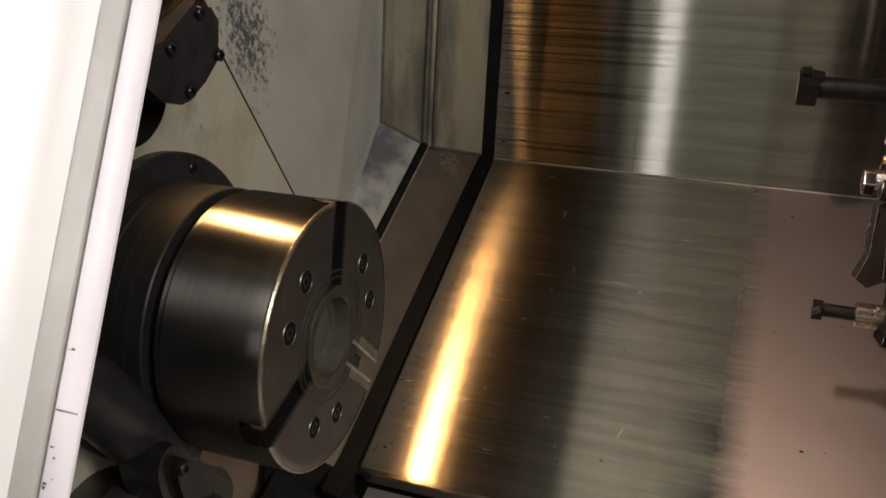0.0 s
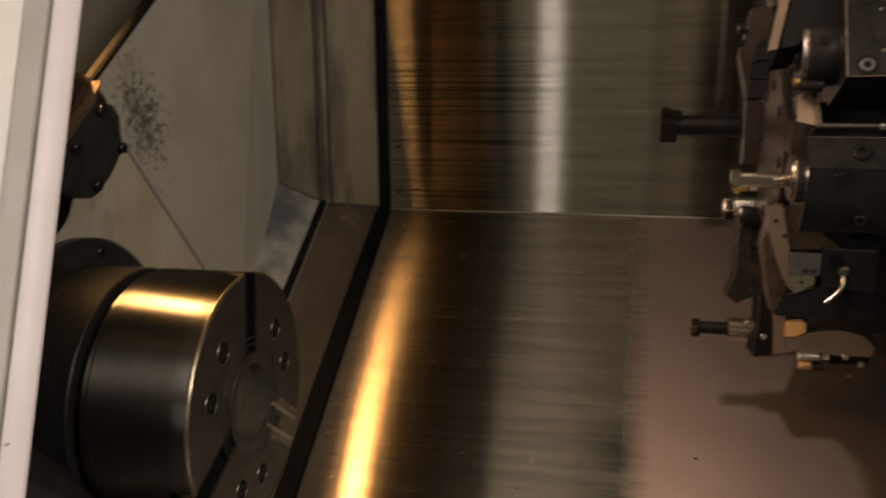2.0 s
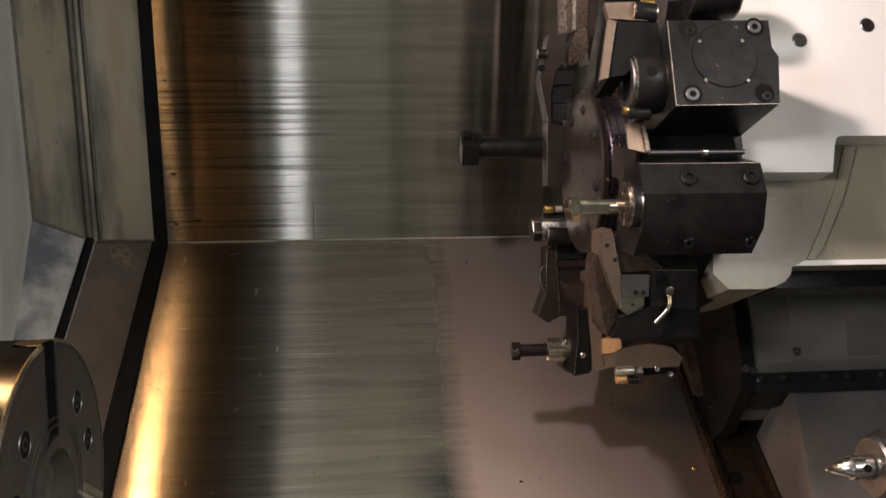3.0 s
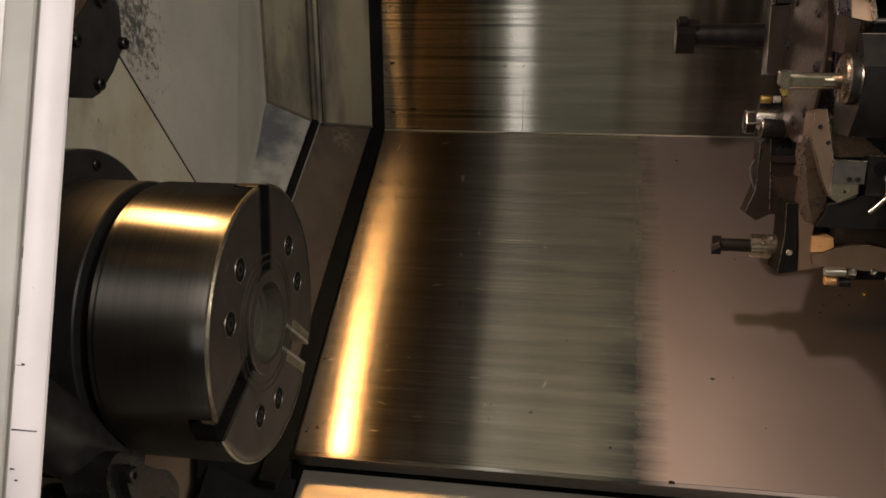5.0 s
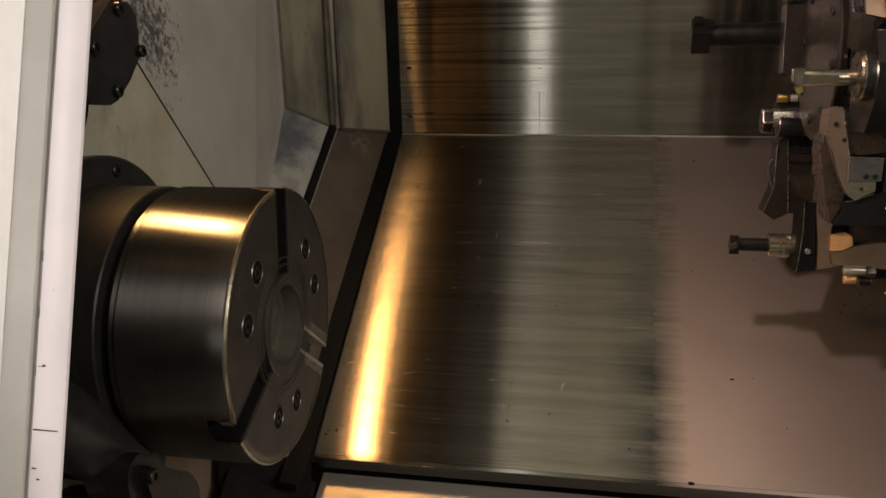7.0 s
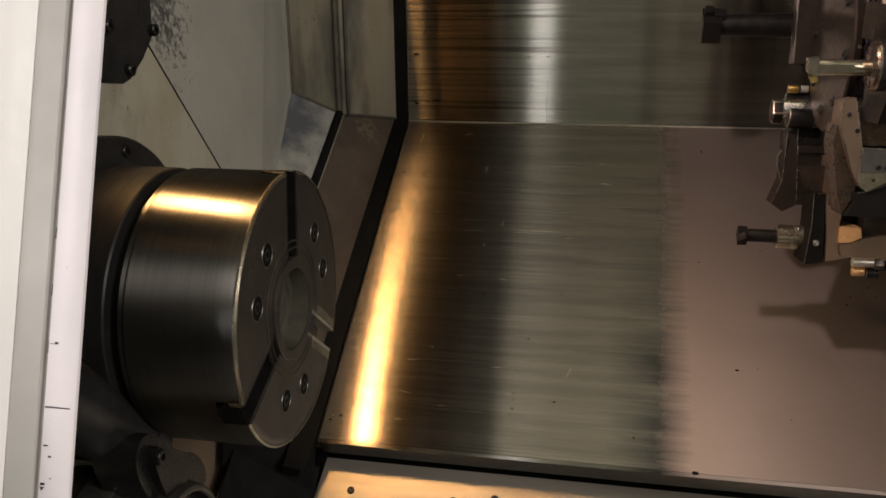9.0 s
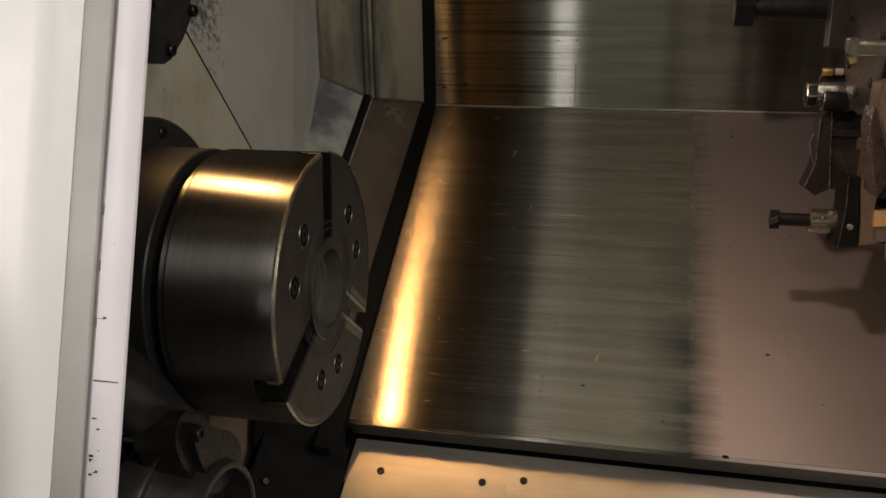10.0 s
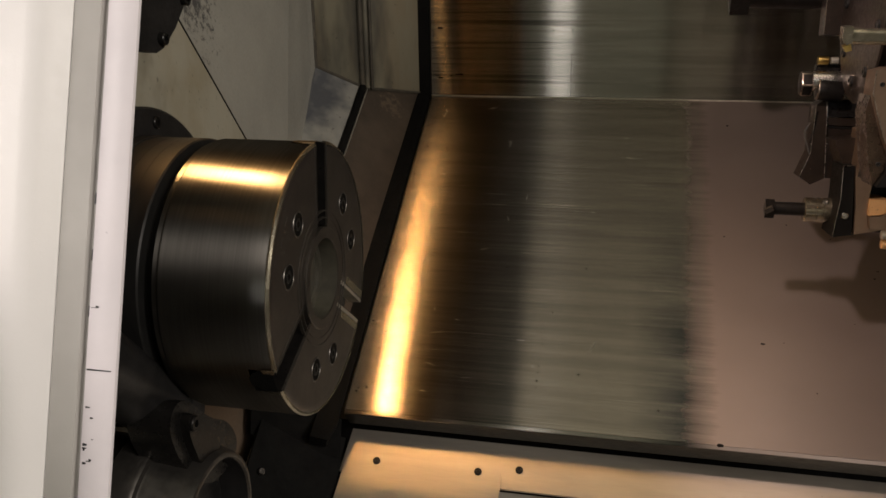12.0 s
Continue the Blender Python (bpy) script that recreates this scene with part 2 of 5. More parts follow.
TOOL_GREY = plain("worn_tool_steel", (0.16, 0.15, 0.14), (0.09, 0.085, 0.08), (0.3, 0.45), 0.9, scale=40, spots=(0.3, 0.24, 0.18), spot_scale=70, spot_range=(0.66, 0.76))
BRIGHT = plain("bright_tool_steel", (0.62, 0.60, 0.56), (0.48, 0.46, 0.42), (0.22, 0.30), 1.0, scale=60, bump=0.02)
BROWN_STEEL = plain("oil_browned_steel", (0.13, 0.090, 0.063), (0.07, 0.050, 0.038), (0.22, 0.36), 0.9, scale=22)
BROWN_DARK = plain("oily_dark_brown_steel", (0.036, 0.027, 0.021), (0.017, 0.013, 0.011), (0.28, 0.45), 0.5, gloss=0.25, scale=30, spots=(0.26, 0.20, 0.15), spot_scale=90, spot_range=(0.68, 0.75))
# brass tone with the halogen's orange light mixed into the base colour
LAMPLIT_BRASS = plain("lamplit_brass_tone", (0.62, 0.37, 0.17), (0.46, 0.27, 0.12), (0.25, 0.4), 0.5, scale=40)
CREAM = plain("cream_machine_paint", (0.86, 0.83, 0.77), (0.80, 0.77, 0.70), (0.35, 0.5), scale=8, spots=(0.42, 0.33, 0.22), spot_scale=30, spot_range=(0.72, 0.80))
COVER_GREY = plain("grey_green_way_cover", (0.21, 0.205, 0.17), (0.145, 0.142, 0.12), (0.4, 0.55), 0.4, scale=10)
DOOR_WHITE = plain("white_door_paint", (0.82, 0.81, 0.80), (0.78, 0.77, 0.77), (0.35, 0.5), scale=6, spots=(0.55, 0.52, 0.50), spot_scale=90, spot_range=(0.74, 0.80))
DOOR_GREY = plain("grey_door_rebate", (0.46, 0.45, 0.43), (0.36, 0.35, 0.33), (0.4, 0.55), scale=9)
DOOR_STRIP = plain("scuffed_door_edge", (0.74, 0.70, 0.73), (0.66, 0.63, 0.66), (0.4, 0.55), scale=14, spots=(0.22, 0.19, 0.24), spot_scale=45, spot_range=(0.70, 0.78))
INNER = plain("inner_enclosure_paint", (0.14, 0.145, 0.13), (0.11, 0.115, 0.105), (0.5, 0.65), scale=5)
CONCRETE = plain("workshop_concrete", (0.22, 0.22, 0.21), (0.15, 0.15, 0.145), (0.7, 0.85), scale=2)
SHOP_WALL = plain("workshop_wall_paint", (0.44, 0.48, 0.40), (0.36, 0.39, 0.33), (0.7, 0.8), scale=1.5)
SCUFF = plain("scraped_bare_metal", (0.05, 0.052, 0.055), (0.02, 0.021, 0.022), (0.3, 0.5), 0.6, scale=90)
BORE_GREY = plain("dull_bore_steel", (0.085, 0.080, 0.060), (0.045, 0.042, 0.033), (0.45, 0.6), 0.2, scale=40)
OIL_BLACK = plain("oil_wet_black_steel", (0.010, 0.0095, 0.009), (0.005, 0.005, 0.005), (0.22, 0.40), scale=20, gloss=0.22)
# cream with stains, darkened in its base colour for the casting's shade
CREAM_SHADED = plain("shaded_stained_cream_paint", (0.33, 0.30, 0.22), (0.24, 0.215, 0.15), (0.25, 0.4), scale=9, spots=(0.15, 0.11, 0.065), spot_scale=26, spot_range=(0.62, 0.76))
# steel faces turned to the light: their lit tan is in the base colour
LIT_TAN_STEEL = plain("lit_tan_steel", (0.32, 0.230, 0.165), (0.22, 0.158, 0.115), (0.30, 0.42), 0.85, scale=25)
COVER_DARK = plain("dark_grey_way_cover", (0.18, 0.168, 0.158), (0.085, 0.081, 0.078), (0.4, 0.55), 0.4, scale=10)
PALE_STEEL = plain("pale_worn_steel", (0.66, 0.64, 0.56), (0.50, 0.48, 0.42), (0.3, 0.42), 0.85, scale=60)
HUB_STEEL = plain("blued_steel", (0.24, 0.20, 0.23), (0.16, 0.14, 0.16), (0.22, 0.32), 1.0, scale=40)
SPINDLE_STEEL = plain("dark_spindle_steel", (0.013, 0.013, 0.0125), (0.008, 0.008, 0.008), (0.36, 0.44), scale=30, bump=0, stretch=(4, 1, 1), gloss=0.14)
LOWER_BROWN = plain("oily_brown_wall", (0.24, 0.17, 0.115), (0.15, 0.11, 0.08), (0.4, 0.55), 0.2, scale=8)
TOOL_PALE = plain("straw_tinted_steel", (0.46, 0.42, 0.33), (0.32, 0.29, 0.22), (0.16, 0.28), 0.95, scale=60)
BRASS = plain("brass", (0.60, 0.42, 0.14), (0.45, 0.30, 0.10), (0.25, 0.4), 1.0, scale=50)

LIP_STEEL = plain("oily_dark_lip", (0.060, 0.056, 0.050), (0.022, 0.020, 0.018), (0.32, 0.5), 0.7, scale=9, stretch=(0.4, 2, 2))
DOOR_LINING = plain("brown_door_lining", (0.115, 0.098, 0.072), (0.070, 0.060, 0.046), (0.4, 0.6), scale=8)
PINK_SHEET = plain("dull_pinkish_sheet", (0.20, 0.175, 0.165), (0.15, 0.13, 0.12), (0.4, 0.55), 0.5, scale=12)
WORN_EDGE = plain("worn_bright_edge", (0.38, 0.32, 0.26), (0.18, 0.15, 0.12), (0.22, 0.36), 1.0, scale=70)


def scraped(m, centre, size, colour):
    """Streaked bare scrapes over a painted material, round a place of the wall."""
    n, l = m.node_tree.nodes, m.node_tree.links
    b = n["Principled BSDF"]
    old = b.inputs["Base Color"].links[0].from_socket
    tc = n.new("ShaderNodeTexCoord")
    mp = n.new("ShaderNodeMapping")
    mp.vector_type = "POINT"
    mp.inputs["Location"].default_value = tuple(-c / s for c, s in zip(centre, size))
    mp.inputs["Scale"].default_value = tuple(1 / s for s in size)
    l.new(tc.outputs["Object"], mp.inputs[0])
    ln = n.new("ShaderNodeVectorMath")
    ln.operation = "LENGTH"
    l.new(mp.outputs[0], ln.inputs[0])
    near = n.new("ShaderNodeMapRange")
    near.inputs["From Min"].default_value, near.inputs["From Max"].default_value = 0.1, 1.0
    near.inputs["To Min"].default_value, near.inputs["To Max"].default_value = 0.20, -0.10
    l.new(ln.outputs["Value"], near.inputs["Value"])
    fleck = noise_node(n, l, 120.0, (1.0, 1.1, 0.9), 7, 0.74, 1.3)
    add = n.new("ShaderNodeMath")
    add.operation = "ADD"
    l.new(fleck.outputs[0], add.inputs[0])
    l.new(near.outputs[0], add.inputs[1])
    cut = ramp(n, l, add.outputs[0], ((0.60, 0.0), (0.70, 0.9)))
    l.new(mix(n, l, cut.outputs[0], old, colour), b.inputs["Base Color"])
    return m


STRIP_WORN = scraped(STRIP_BROWN, (-0.052, -0.075, 0.040), (0.05, 0.055, 0.05), (0.15, 0.115, 0.08))
WALL_SCRAPED = scraped(plain("scraped_grey_paint", (0.29, 0.288, 0.255), (0.215, 0.213, 0.188), (0.45, 0.65), scale=6, spots=(0.12, 0.115, 0.10), spot_scale=16, spot_range=(0.68, 0.80)), (-0.13, -0.412, 0.488), (0.2, 0.11, 0.16), (0.025, 0.026, 0.030))

# ---- shape helpers, all in the bed's axes ----
BASE = {}


def thing(name, base=(0, 0, 0), label="", category="", group="", kind="", tilt=True):
    ob = new(name)
    ob.empty_display_size = 0.05
    ob.matrix_world = (BED if tilt else Matrix.Identity(4)) @ Matrix.Translation(base)
    BASE[ob] = Vector(base)
    return tagged(ob, label, category, group, kind)


def smooth_by_angle(bm, degrees=35):
    limit = radians(degrees)
    for f in bm.faces:
        f.smooth = True
    for e in bm.edges:
        e.smooth = len(e.link_faces) == 2 and e.calc_face_angle(3.2) < limit


def part(name, bm, material, parent, label=""):
    bmesh.ops.recalc_face_normals(bm, faces=bm.faces)
    smooth_by_angle(bm)
    uv = bm.loops.layers.uv.new("UVMap")
    for f in bm.faces:
        for lp in f.loops:
            co = lp.vert.co
            lp[uv].uv = (co.x, co.y + co.z)
    bmesh.ops.translate(bm, verts=bm.verts, vec=-BASE[parent])
    me = bpy.data.meshes.new(name)
    bm.to_mesh(me)
    bm.free()
    me.materials.append(material)
    me.materials.append(WORN_EDGE if material in (TOOL_BLACK, TOOL_GREY, BROWN_STEEL, HUB_STEEL, LIT_TAN_STEEL) else CHUCK_STEEL if material == CHUCK_FACE else material)
    ob = new(name, me)
    ob.parent = parent
    BASE[ob] = BASE[parent]
    return tagged(ob, label)


def setting(name, bm, material, label="", tilt=True):
    """A piece of the setting: one mesh."""
    bmesh.ops.recalc_face_normals(bm, faces=bm.faces)
    smooth_by_angle(bm)
    uv = bm.loops.layers.uv.new("UVMap")
    for f in bm.faces:
        for lp in f.loops:
            co = lp.vert.co
            lp[uv].uv = (co.x, co.y + co.z)
    me = bpy.data.meshes.new(name)
    bm.to_mesh(me)
    bm.free()
    me.materials.append(material)
    me.materials.append(material)
    ob = new(name, me)
    ob.matrix_world = BED if tilt else Matrix.Identity(4)
    BASE[ob] = Vector((0, 0, 0))
    return tagged(ob, label, kind="structure")


def bevel(bm, width, segments=2, angle=30):
    if width > 0:
        es = [e for e in bm.edges if len(e.link_faces) == 2 and e.calc_face_angle(0) > radians(angle)]
        bmesh.ops.bevel(bm, geom=es, offset=width, segments=segments, affect="EDGES", profile=0.6, clamp_overlap=True, material=1)
    return bm


def box(x0, x1, y0, y1, z0, z1, bev=0.001, turn=None, about=None):
    bm = bmesh.new()
    vs = [bm.verts.new((x, y, z)) for x in (x0, x1) for y in (y0, y1) for z in (z0, z1)]
    for a in ((0, 1, 3, 2), (4, 6, 7, 5), (0, 4, 5, 1), (2, 3, 7, 6), (0, 2, 6, 4), (1, 5, 7, 3)):
        bm.faces.new([vs[i] for i in a])
    bevel(bm, bev)
    if turn is not None:
        c = Vector(about or ((x0 + x1) / 2, (y0 + y1) / 2, (z0 + z1) / 2))
        bmesh.ops.transform(bm, verts=bm.verts, matrix=Matrix.Translation(c) @ turn @ Matrix.Translation(-c))
    return bm


def slab(corners, thick, bev=0.0, into=None):
    """A sheet with the given corners, thick metres deep behind its face (towards `into`)."""
    bm = bmesh.new()
    pts = [Vector(c) for c in corners]
    nrm = (pts[1] - pts[0]).cross(pts[2] - pts[0]).normalized()
    if into is not None and nrm.dot(Vector(into)) < 0:
        nrm = -nrm
    a = [bm.verts.new(p) for p in pts]
    b = [bm.verts.new(p + nrm * thick) for p in pts]
    bm.faces.new(a)
    bm.faces.new(b[::-1])
    k = len(a)
    for i in range(k):
        bm.faces.new((a[i], a[(i + 1) % k], b[(i + 1) % k], b[i]))
    return bevel(bm, bev)


def prism(poly, x0, x1, bev=0.0015):
    """A yz outline pulled along x."""
    bm = bmesh.new()
    a = [bm.verts.new((x0, y, z)) for y, z in poly]
    b = [bm.verts.new((x1, y, z)) for y, z in poly]
    bm.faces.new(a)
    bm.faces.new(b[::-1])
    k = len(a)
    for i in range(k):
        bm.faces.new((a[i], a[(i + 1) % k], b[(i + 1) % k], b[i]))
    return bevel(bm, bev)


def eased(poly, times=2):
    """The outline with its corners cut round."""
    for _ in range(times):
        nxt = []
        for a, b in zip(poly, poly[1:] + poly[:1]):
            nxt += [(a[0] * 0.75 + b[0] * 0.25, a[1] * 0.75 + b[1] * 0.25), (a[0] * 0.25 + b[0] * 0.75, a[1] * 0.25 + b[1] * 0.75)]
        poly = nxt
    return poly


def turned(profile, y, z, seg=64, closed=True):
    """A turned piece about the x-parallel axis at (y, z): profile of (x, radius)."""
    bm = bmesh.new()
    rings = []
    for x, r in profile:
        if r < 1e-6:
            rings.append([bm.verts.new((x, y, z))])
        else:
            rings.append([bm.verts.new((x, y + r * math.cos(2 * math.pi * i / seg), z + r * math.sin(2 * math.pi * i / seg))) for i in range(seg)])
    for p, q in zip(rings, rings[1:]):
        for i in range(seg):
            j = (i + 1) % seg
            if len(p) == 1 and len(q) == 1:
                continue
            if len(p) == 1:
                bm.faces.new((p[0], q[i], q[j]))
            elif len(q) == 1:
                bm.faces.new((p[i], p[j], q[0]))
            else:
                bm.faces.new((p[i], p[j], q[j], q[i]))
    for ring in (rings[0], rings[-1]) if closed else ():
        if len(ring) > 2:
            bm.faces.new(ring)
    return bm


def rod(p, q, r, seg=20, r2=None, bev=0.0):
    """A round bar from p to q."""
    p, q = Vector(p), Vector(q)
    d = q - p
    bm = bmesh.new()
    bmesh.ops.create_cone(bm, cap_ends=True, segments=seg, radius1=r, radius2=r if r2 is None else r2, depth=d.length)
    m = Matrix.Translation((p + q) / 2) @ d.to_track_quat("Z", "Y").to_matrix().to_4x4()
    bevel(bm, bev, 2, 50)
    bmesh.ops.transform(bm, verts=bm.verts, matrix=m)
    return bm


def tube(path, r, seg=10):
    """A bent round bar through the points of the path."""
    bm = bmesh.new()
    pts = [Vector(p) for p in path]
    rings = []
    for i, p in enumerate(pts):
        d = (pts[min(i + 1, len(pts) - 1)] - pts[max(i - 1, 0)]).normalized()
        u = d.orthogonal().normalized() if i == 0 else (u - d * u.dot(d)).normalized()
        v = d.cross(u)
        rings.append([bm.verts.new(p + (u * math.cos(a) + v * math.sin(a)) * r) for a in (2 * math.pi * k / seg for k in range(seg))])
    for a, b in zip(rings, rings[1:]):
        for k in range(seg):
            bm.faces.new((a[k], a[(k + 1) % seg], b[(k + 1) % seg], b[k]))
    bm.faces.new(rings[0])
    bm.faces.new(rings[-1])
    return bm


def merge(*bms):
    out = bms[0]
    for b in bms[1:]:
        me = bpy.data.meshes.new("joined")
        b.to_mesh(me)
        b.free()
        out.from_mesh(me)
        bpy.data.meshes.remove(me)
    return out


def socket_screw(centre, normal, r, depth=0.004, head=0.0):
    """A cap screw head with its hexagon socket: centre of the seat, outward normal."""
    seg = 18
    bm = bmesh.new()
    h = max(head, 0.0005) + 0.001
    prof = ((r, 0.0), (r, h - r * 0.15), (r * 0.85, h), (r * 0.52, h), (r * 0.50, h - min(depth, h * 0.8)), (0.0, h - min(depth, h * 0.8)))
    rings = []
    for rr, zz in prof:
        k = seg
        if rr == 0:
            rings.append([bm.verts.new((0, 0, zz))])
        else:
            hexed = rr < r * 0.6
            ring = []
            for i in range(k):
                a = 2 * math.pi * i / k
                s = rr
                if hexed:
                    b = (a % (math.pi / 3)) - math.pi / 6
                    s = rr * math.cos(math.pi / 6) / math.cos(b)
                ring.append(bm.verts.new((s * math.cos(a), s * math.sin(a), zz)))
            rings.append(ring)
    for p, q in zip(rings, rings[1:]):
        for i in range(seg):
            j = (i + 1) % seg
            bm.faces.new((p[i], p[j], q[0]) if len(q) == 1 else (p[i], p[j], q[j], q[i]))
    m = Matrix.Translation(centre) @ Vector(normal).to_track_quat("Z", "Y").to_matrix().to_4x4()
    bmesh.ops.transform(bm, verts=bm.verts, matrix=m)
    return bm


# ---- large structure ----
C60, S60 = math.cos(radians(60)), math.sin(radians(60))
UPDIR = Vector((0, C60, S60))           # up the rear sheet

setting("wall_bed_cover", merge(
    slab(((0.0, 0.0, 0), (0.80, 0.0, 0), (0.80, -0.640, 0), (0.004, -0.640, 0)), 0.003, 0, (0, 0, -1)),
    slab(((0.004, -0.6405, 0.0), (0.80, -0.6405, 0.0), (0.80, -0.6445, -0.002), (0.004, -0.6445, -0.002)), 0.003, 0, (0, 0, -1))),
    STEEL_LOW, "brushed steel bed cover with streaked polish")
setting("wall_bed_cover_lip", slab(((0.004, -0.645, -0.0025), (0.80, -0.645, -0.0025), (0.80, -0.640, -0.036), (0.004, -0.640, -0.036)), 0.003, 0, (0, 1, 0)),
        LIP_STEEL, "down-turned front lip of the bed cover")
top = UPDIR * 1.0
setting("wall_rear_sheet", slab(((0.0, 0.0, 0.001), (1.45, 0.0, 0.001), Vector((1.45, 0, 0.001)) + top, Vector((0.0, 0, 0.001)) + top), 0.004, 0, (0, 1, -0.5)),
        STEEL_UP, "brushed steel rear sheet with fine scratches and painted dark ripple reflections")
setting("trim_crease", rod((0.0, -0.001, 0.0012), (0.80, -0.001, 0.0012), 0.0013, 8), PALE_STEEL, "bright folded seam between the steel sheets")

# frame beside the sheets: facets down from the headstock wall
I0, I1 = Vector((-0.175, -0.060, 0.106)), Vector((-0.120, -0.47, 0.120))
H0, H1 = Vector((-0.0945, -0.075, 0.076)), Vector((-0.0945, -0.66, 0.060))
S0, S1 = Vector((-0.020, -0.006, 0.010)), Vector((-0.020, -0.655, 0.010))
setting("wall_frame_facet", slab((I0, H0, Vector((-0.0945, -0.47, 0.0655)), I1), 0.004, 0, (-1, 0, -1)), FACET_STAIN, "grey painted facet with bare worn patches")
setting("wall_frame_strip", slab((H0, S0, S1, H1), 0.004, 0, (-1, 0, -1)), STRIP_WORN, "oily steel strip beside the bed cover")
setting("wall_frame_inner", slab((I0, I0 + top, H0 + top, H0), 0.004, 0, (-1, 0.5, 0)), FRAME_GREY, "stained grey painted inner frame")
setting("wall_frame_outer", slab((H0, H0 + top, S0 + top, S0), 0.004, 0, (-1, 0.5, 0)), FRAME_GREY, "stained grey painted outer frame")
IN = Vector((0.010, 0.002, -0.004))
for a, b, r in ((H0, H0 + top, 0.0045), (I0, I0 + top, 0.004), (I0, H0, 0.003), (H0 + IN * 1.5, H0 + IN * 1.5 + top, 0.003), (I0 + IN * 1.2, I0 + IN * 1.2 + top * 0.6, 0.0025), (H0 + Vector((0.004, 0, -0.003)), S0, 0.003)):
    setting("trim_weld", rod(a, b, r, 10), WELD_DIRT, "oil-darkened weld seam")
setting("trim_bead", rod(H0 + IN * 0.75, H0 + IN * 0.75 + top, 0.0045, 12), FRAME_GREY, "rounded grey painted bead between the frame sheets")
setting("trim_gasket", rod(H0, H1, 0.0065, 12), RUBBER, "black sealing bead under the painted facet")
setting("trim_gasket_edge", rod(H0 + Vector((0.0075, 0, -0.003)), H1 + Vector((0.0075, 0, -0.003)), 0.0012, 8), PALE_STEEL, "thin bright edge beside the sealing bead")
# black rubber seal in the corner, lower and upper run
setting("trim_seal_lower", slab(((-0.0215, 0.004, 0.013), (-0.0005, 0.001, 0.006), (0.003, -0.662, 0.006), (-0.004, -0.690, 0.007), (-0.0255, -0.690, 0.013)), 0.02, 0.002, (0, 0, -1)), RUBBER, "black rubber seal strip")
setting("trim_seal_upper", slab((Vector((-0.0215, -0.004, 0.012)), Vector((-0.0005, -0.002, 0.005)), Vector((-0.0005, -0.002, 0.005)) + top, Vector((-0.0215, -0.004, 0.012)) + top), 0.012, 0.002, (0, 1, -0.5)), RUBBER, "black rubber seal strip")

# headstock wall: front plate, and the plate that leans back from the seam
def seam_y(z):
    return -0.433 - 0.195 * (z - 0.268)


setting("wall_headstock", slab([(-0.118, seam_y(z) - 0.0006, z) for z in (0.575, 0.10)] + [(-0.118, -0.40, 0.10), (-0.118, -0.43, -0.15), (-0.118, -1.30, -0.15), (-0.118, -1.30, 0.66), (-0.118, -0.56, 0.66)], 0.004, 0, (-1, 0, 0)), WALL_GREY, "worn grey-green painted headstock wall")
setting("wall_headstock_rear", slab([(-0.1195, seam_y(z) + 0.0006, z) for z in (0.575, 0.10)] + [I0 + Vector((-0.001, 0, -0.01)), I0 + UPDIR * 0.54], 0.003, 0, (-1, 0, 0)), WALL_SCRAPED, "worn grey painted wall plate with scraped patch")
setting("trim_seam", slab([(-0.1175, seam_y(0.575) - 0.0011, 0.575), (-0.1175, seam_y(0.575) + 0.0011, 0.575), (-0.1175, seam_y(0.10) + 0.0011, 0.10), (-0.1175, seam_y(0.10) - 0.0011, 0.10)], 0.004, 0, (-1, 0, 0)), RUBBER, "dark joint between the wall plates")

# black rods added to cover plate edges that the halogen lights up
setting("trim_edge_mask_rear", rod(Vector((-0.1205, seam_y(0.575), 0.5765)), I0 + UPDIR * 0.543, 0.006, 10), RUBBER, "black rod added to hide the rear wall plate's lamp-lit edge")
setting("trim_edge_mask", rod((-0.118, -0.566, 0.662), (-0.118, seam_y(0.577), 0.577), 0.006, 10), RUBBER, "black rod added to hide the wall plate's lamp-lit edge")
setting("wall_headstock_lower", slab(((-0.1165, -0.46, 0.235), (-0.1165, -0.46, -0.15), (-0.1165, -1.30, -0.15), (-0.1165, -1.30, 0.235)), 0.001, 0, (-1, 0, 0)), LOWER_BROWN, "oily brown lower wall plate")

# tray below the bed cover
setting("floor_tray", slab(((0.006, -0.640, -0.050), (0.80, -0.640, -0.050), (0.80, -0.702, -0.050), (0.003, -0.702, -0.050)), 0.004, 0, (0, 0, -1)), STEEL_TRAY, "brushed steel tray edge")
setting("floor_tray_low", slab(((0.0, -0.699, -0.066), (0.80, -0.699, -0.066), (0.80, -1.25, -0.16), (0.0, -1.25, -0.16)), 0.004, 0, (0, 0, -1)), STEEL_TRAY, "lower steel tray sheet")
setting("floor_sump", slab(((-0.30, -0.60, -0.10), (1.45, -0.60, -0.10), (1.45, -1.35, -0.25), (-0.30, -1.35, -0.25)), 0.01, 0, (0, 0, -1)), DARK_STEEL, "dark sump floor")
setting("wall_chip_guard", merge(
    slab(((-0.088, -0.680, 0.030), (0.003, -0.660, -0.040), (0.003, -0.86, -0.075), (-0.088, -0.86, 0.010)), 0.006, 0, (0, 0, -1)),
    slab(((-0.100, -0.665, 0.055), (0.0025, -0.652, -0.006), (0.0025, -0.690, -0.040), (-0.100, -0.700, 0.020)), 0.006, 0, (0, 0, -1))), RUBBER, "black guard plate below the chuck")
setting("trim_guard_edge", slab(((-0.094, -0.715, 0.018), (-0.0885, -0.715, 0.016), (-0.0885, -0.86, 0.012), (-0.094, -0.86, 0.014)), 0.004, 0, (0, 0, -1)), STRIP_BROWN, "browned edge of the guard plate")

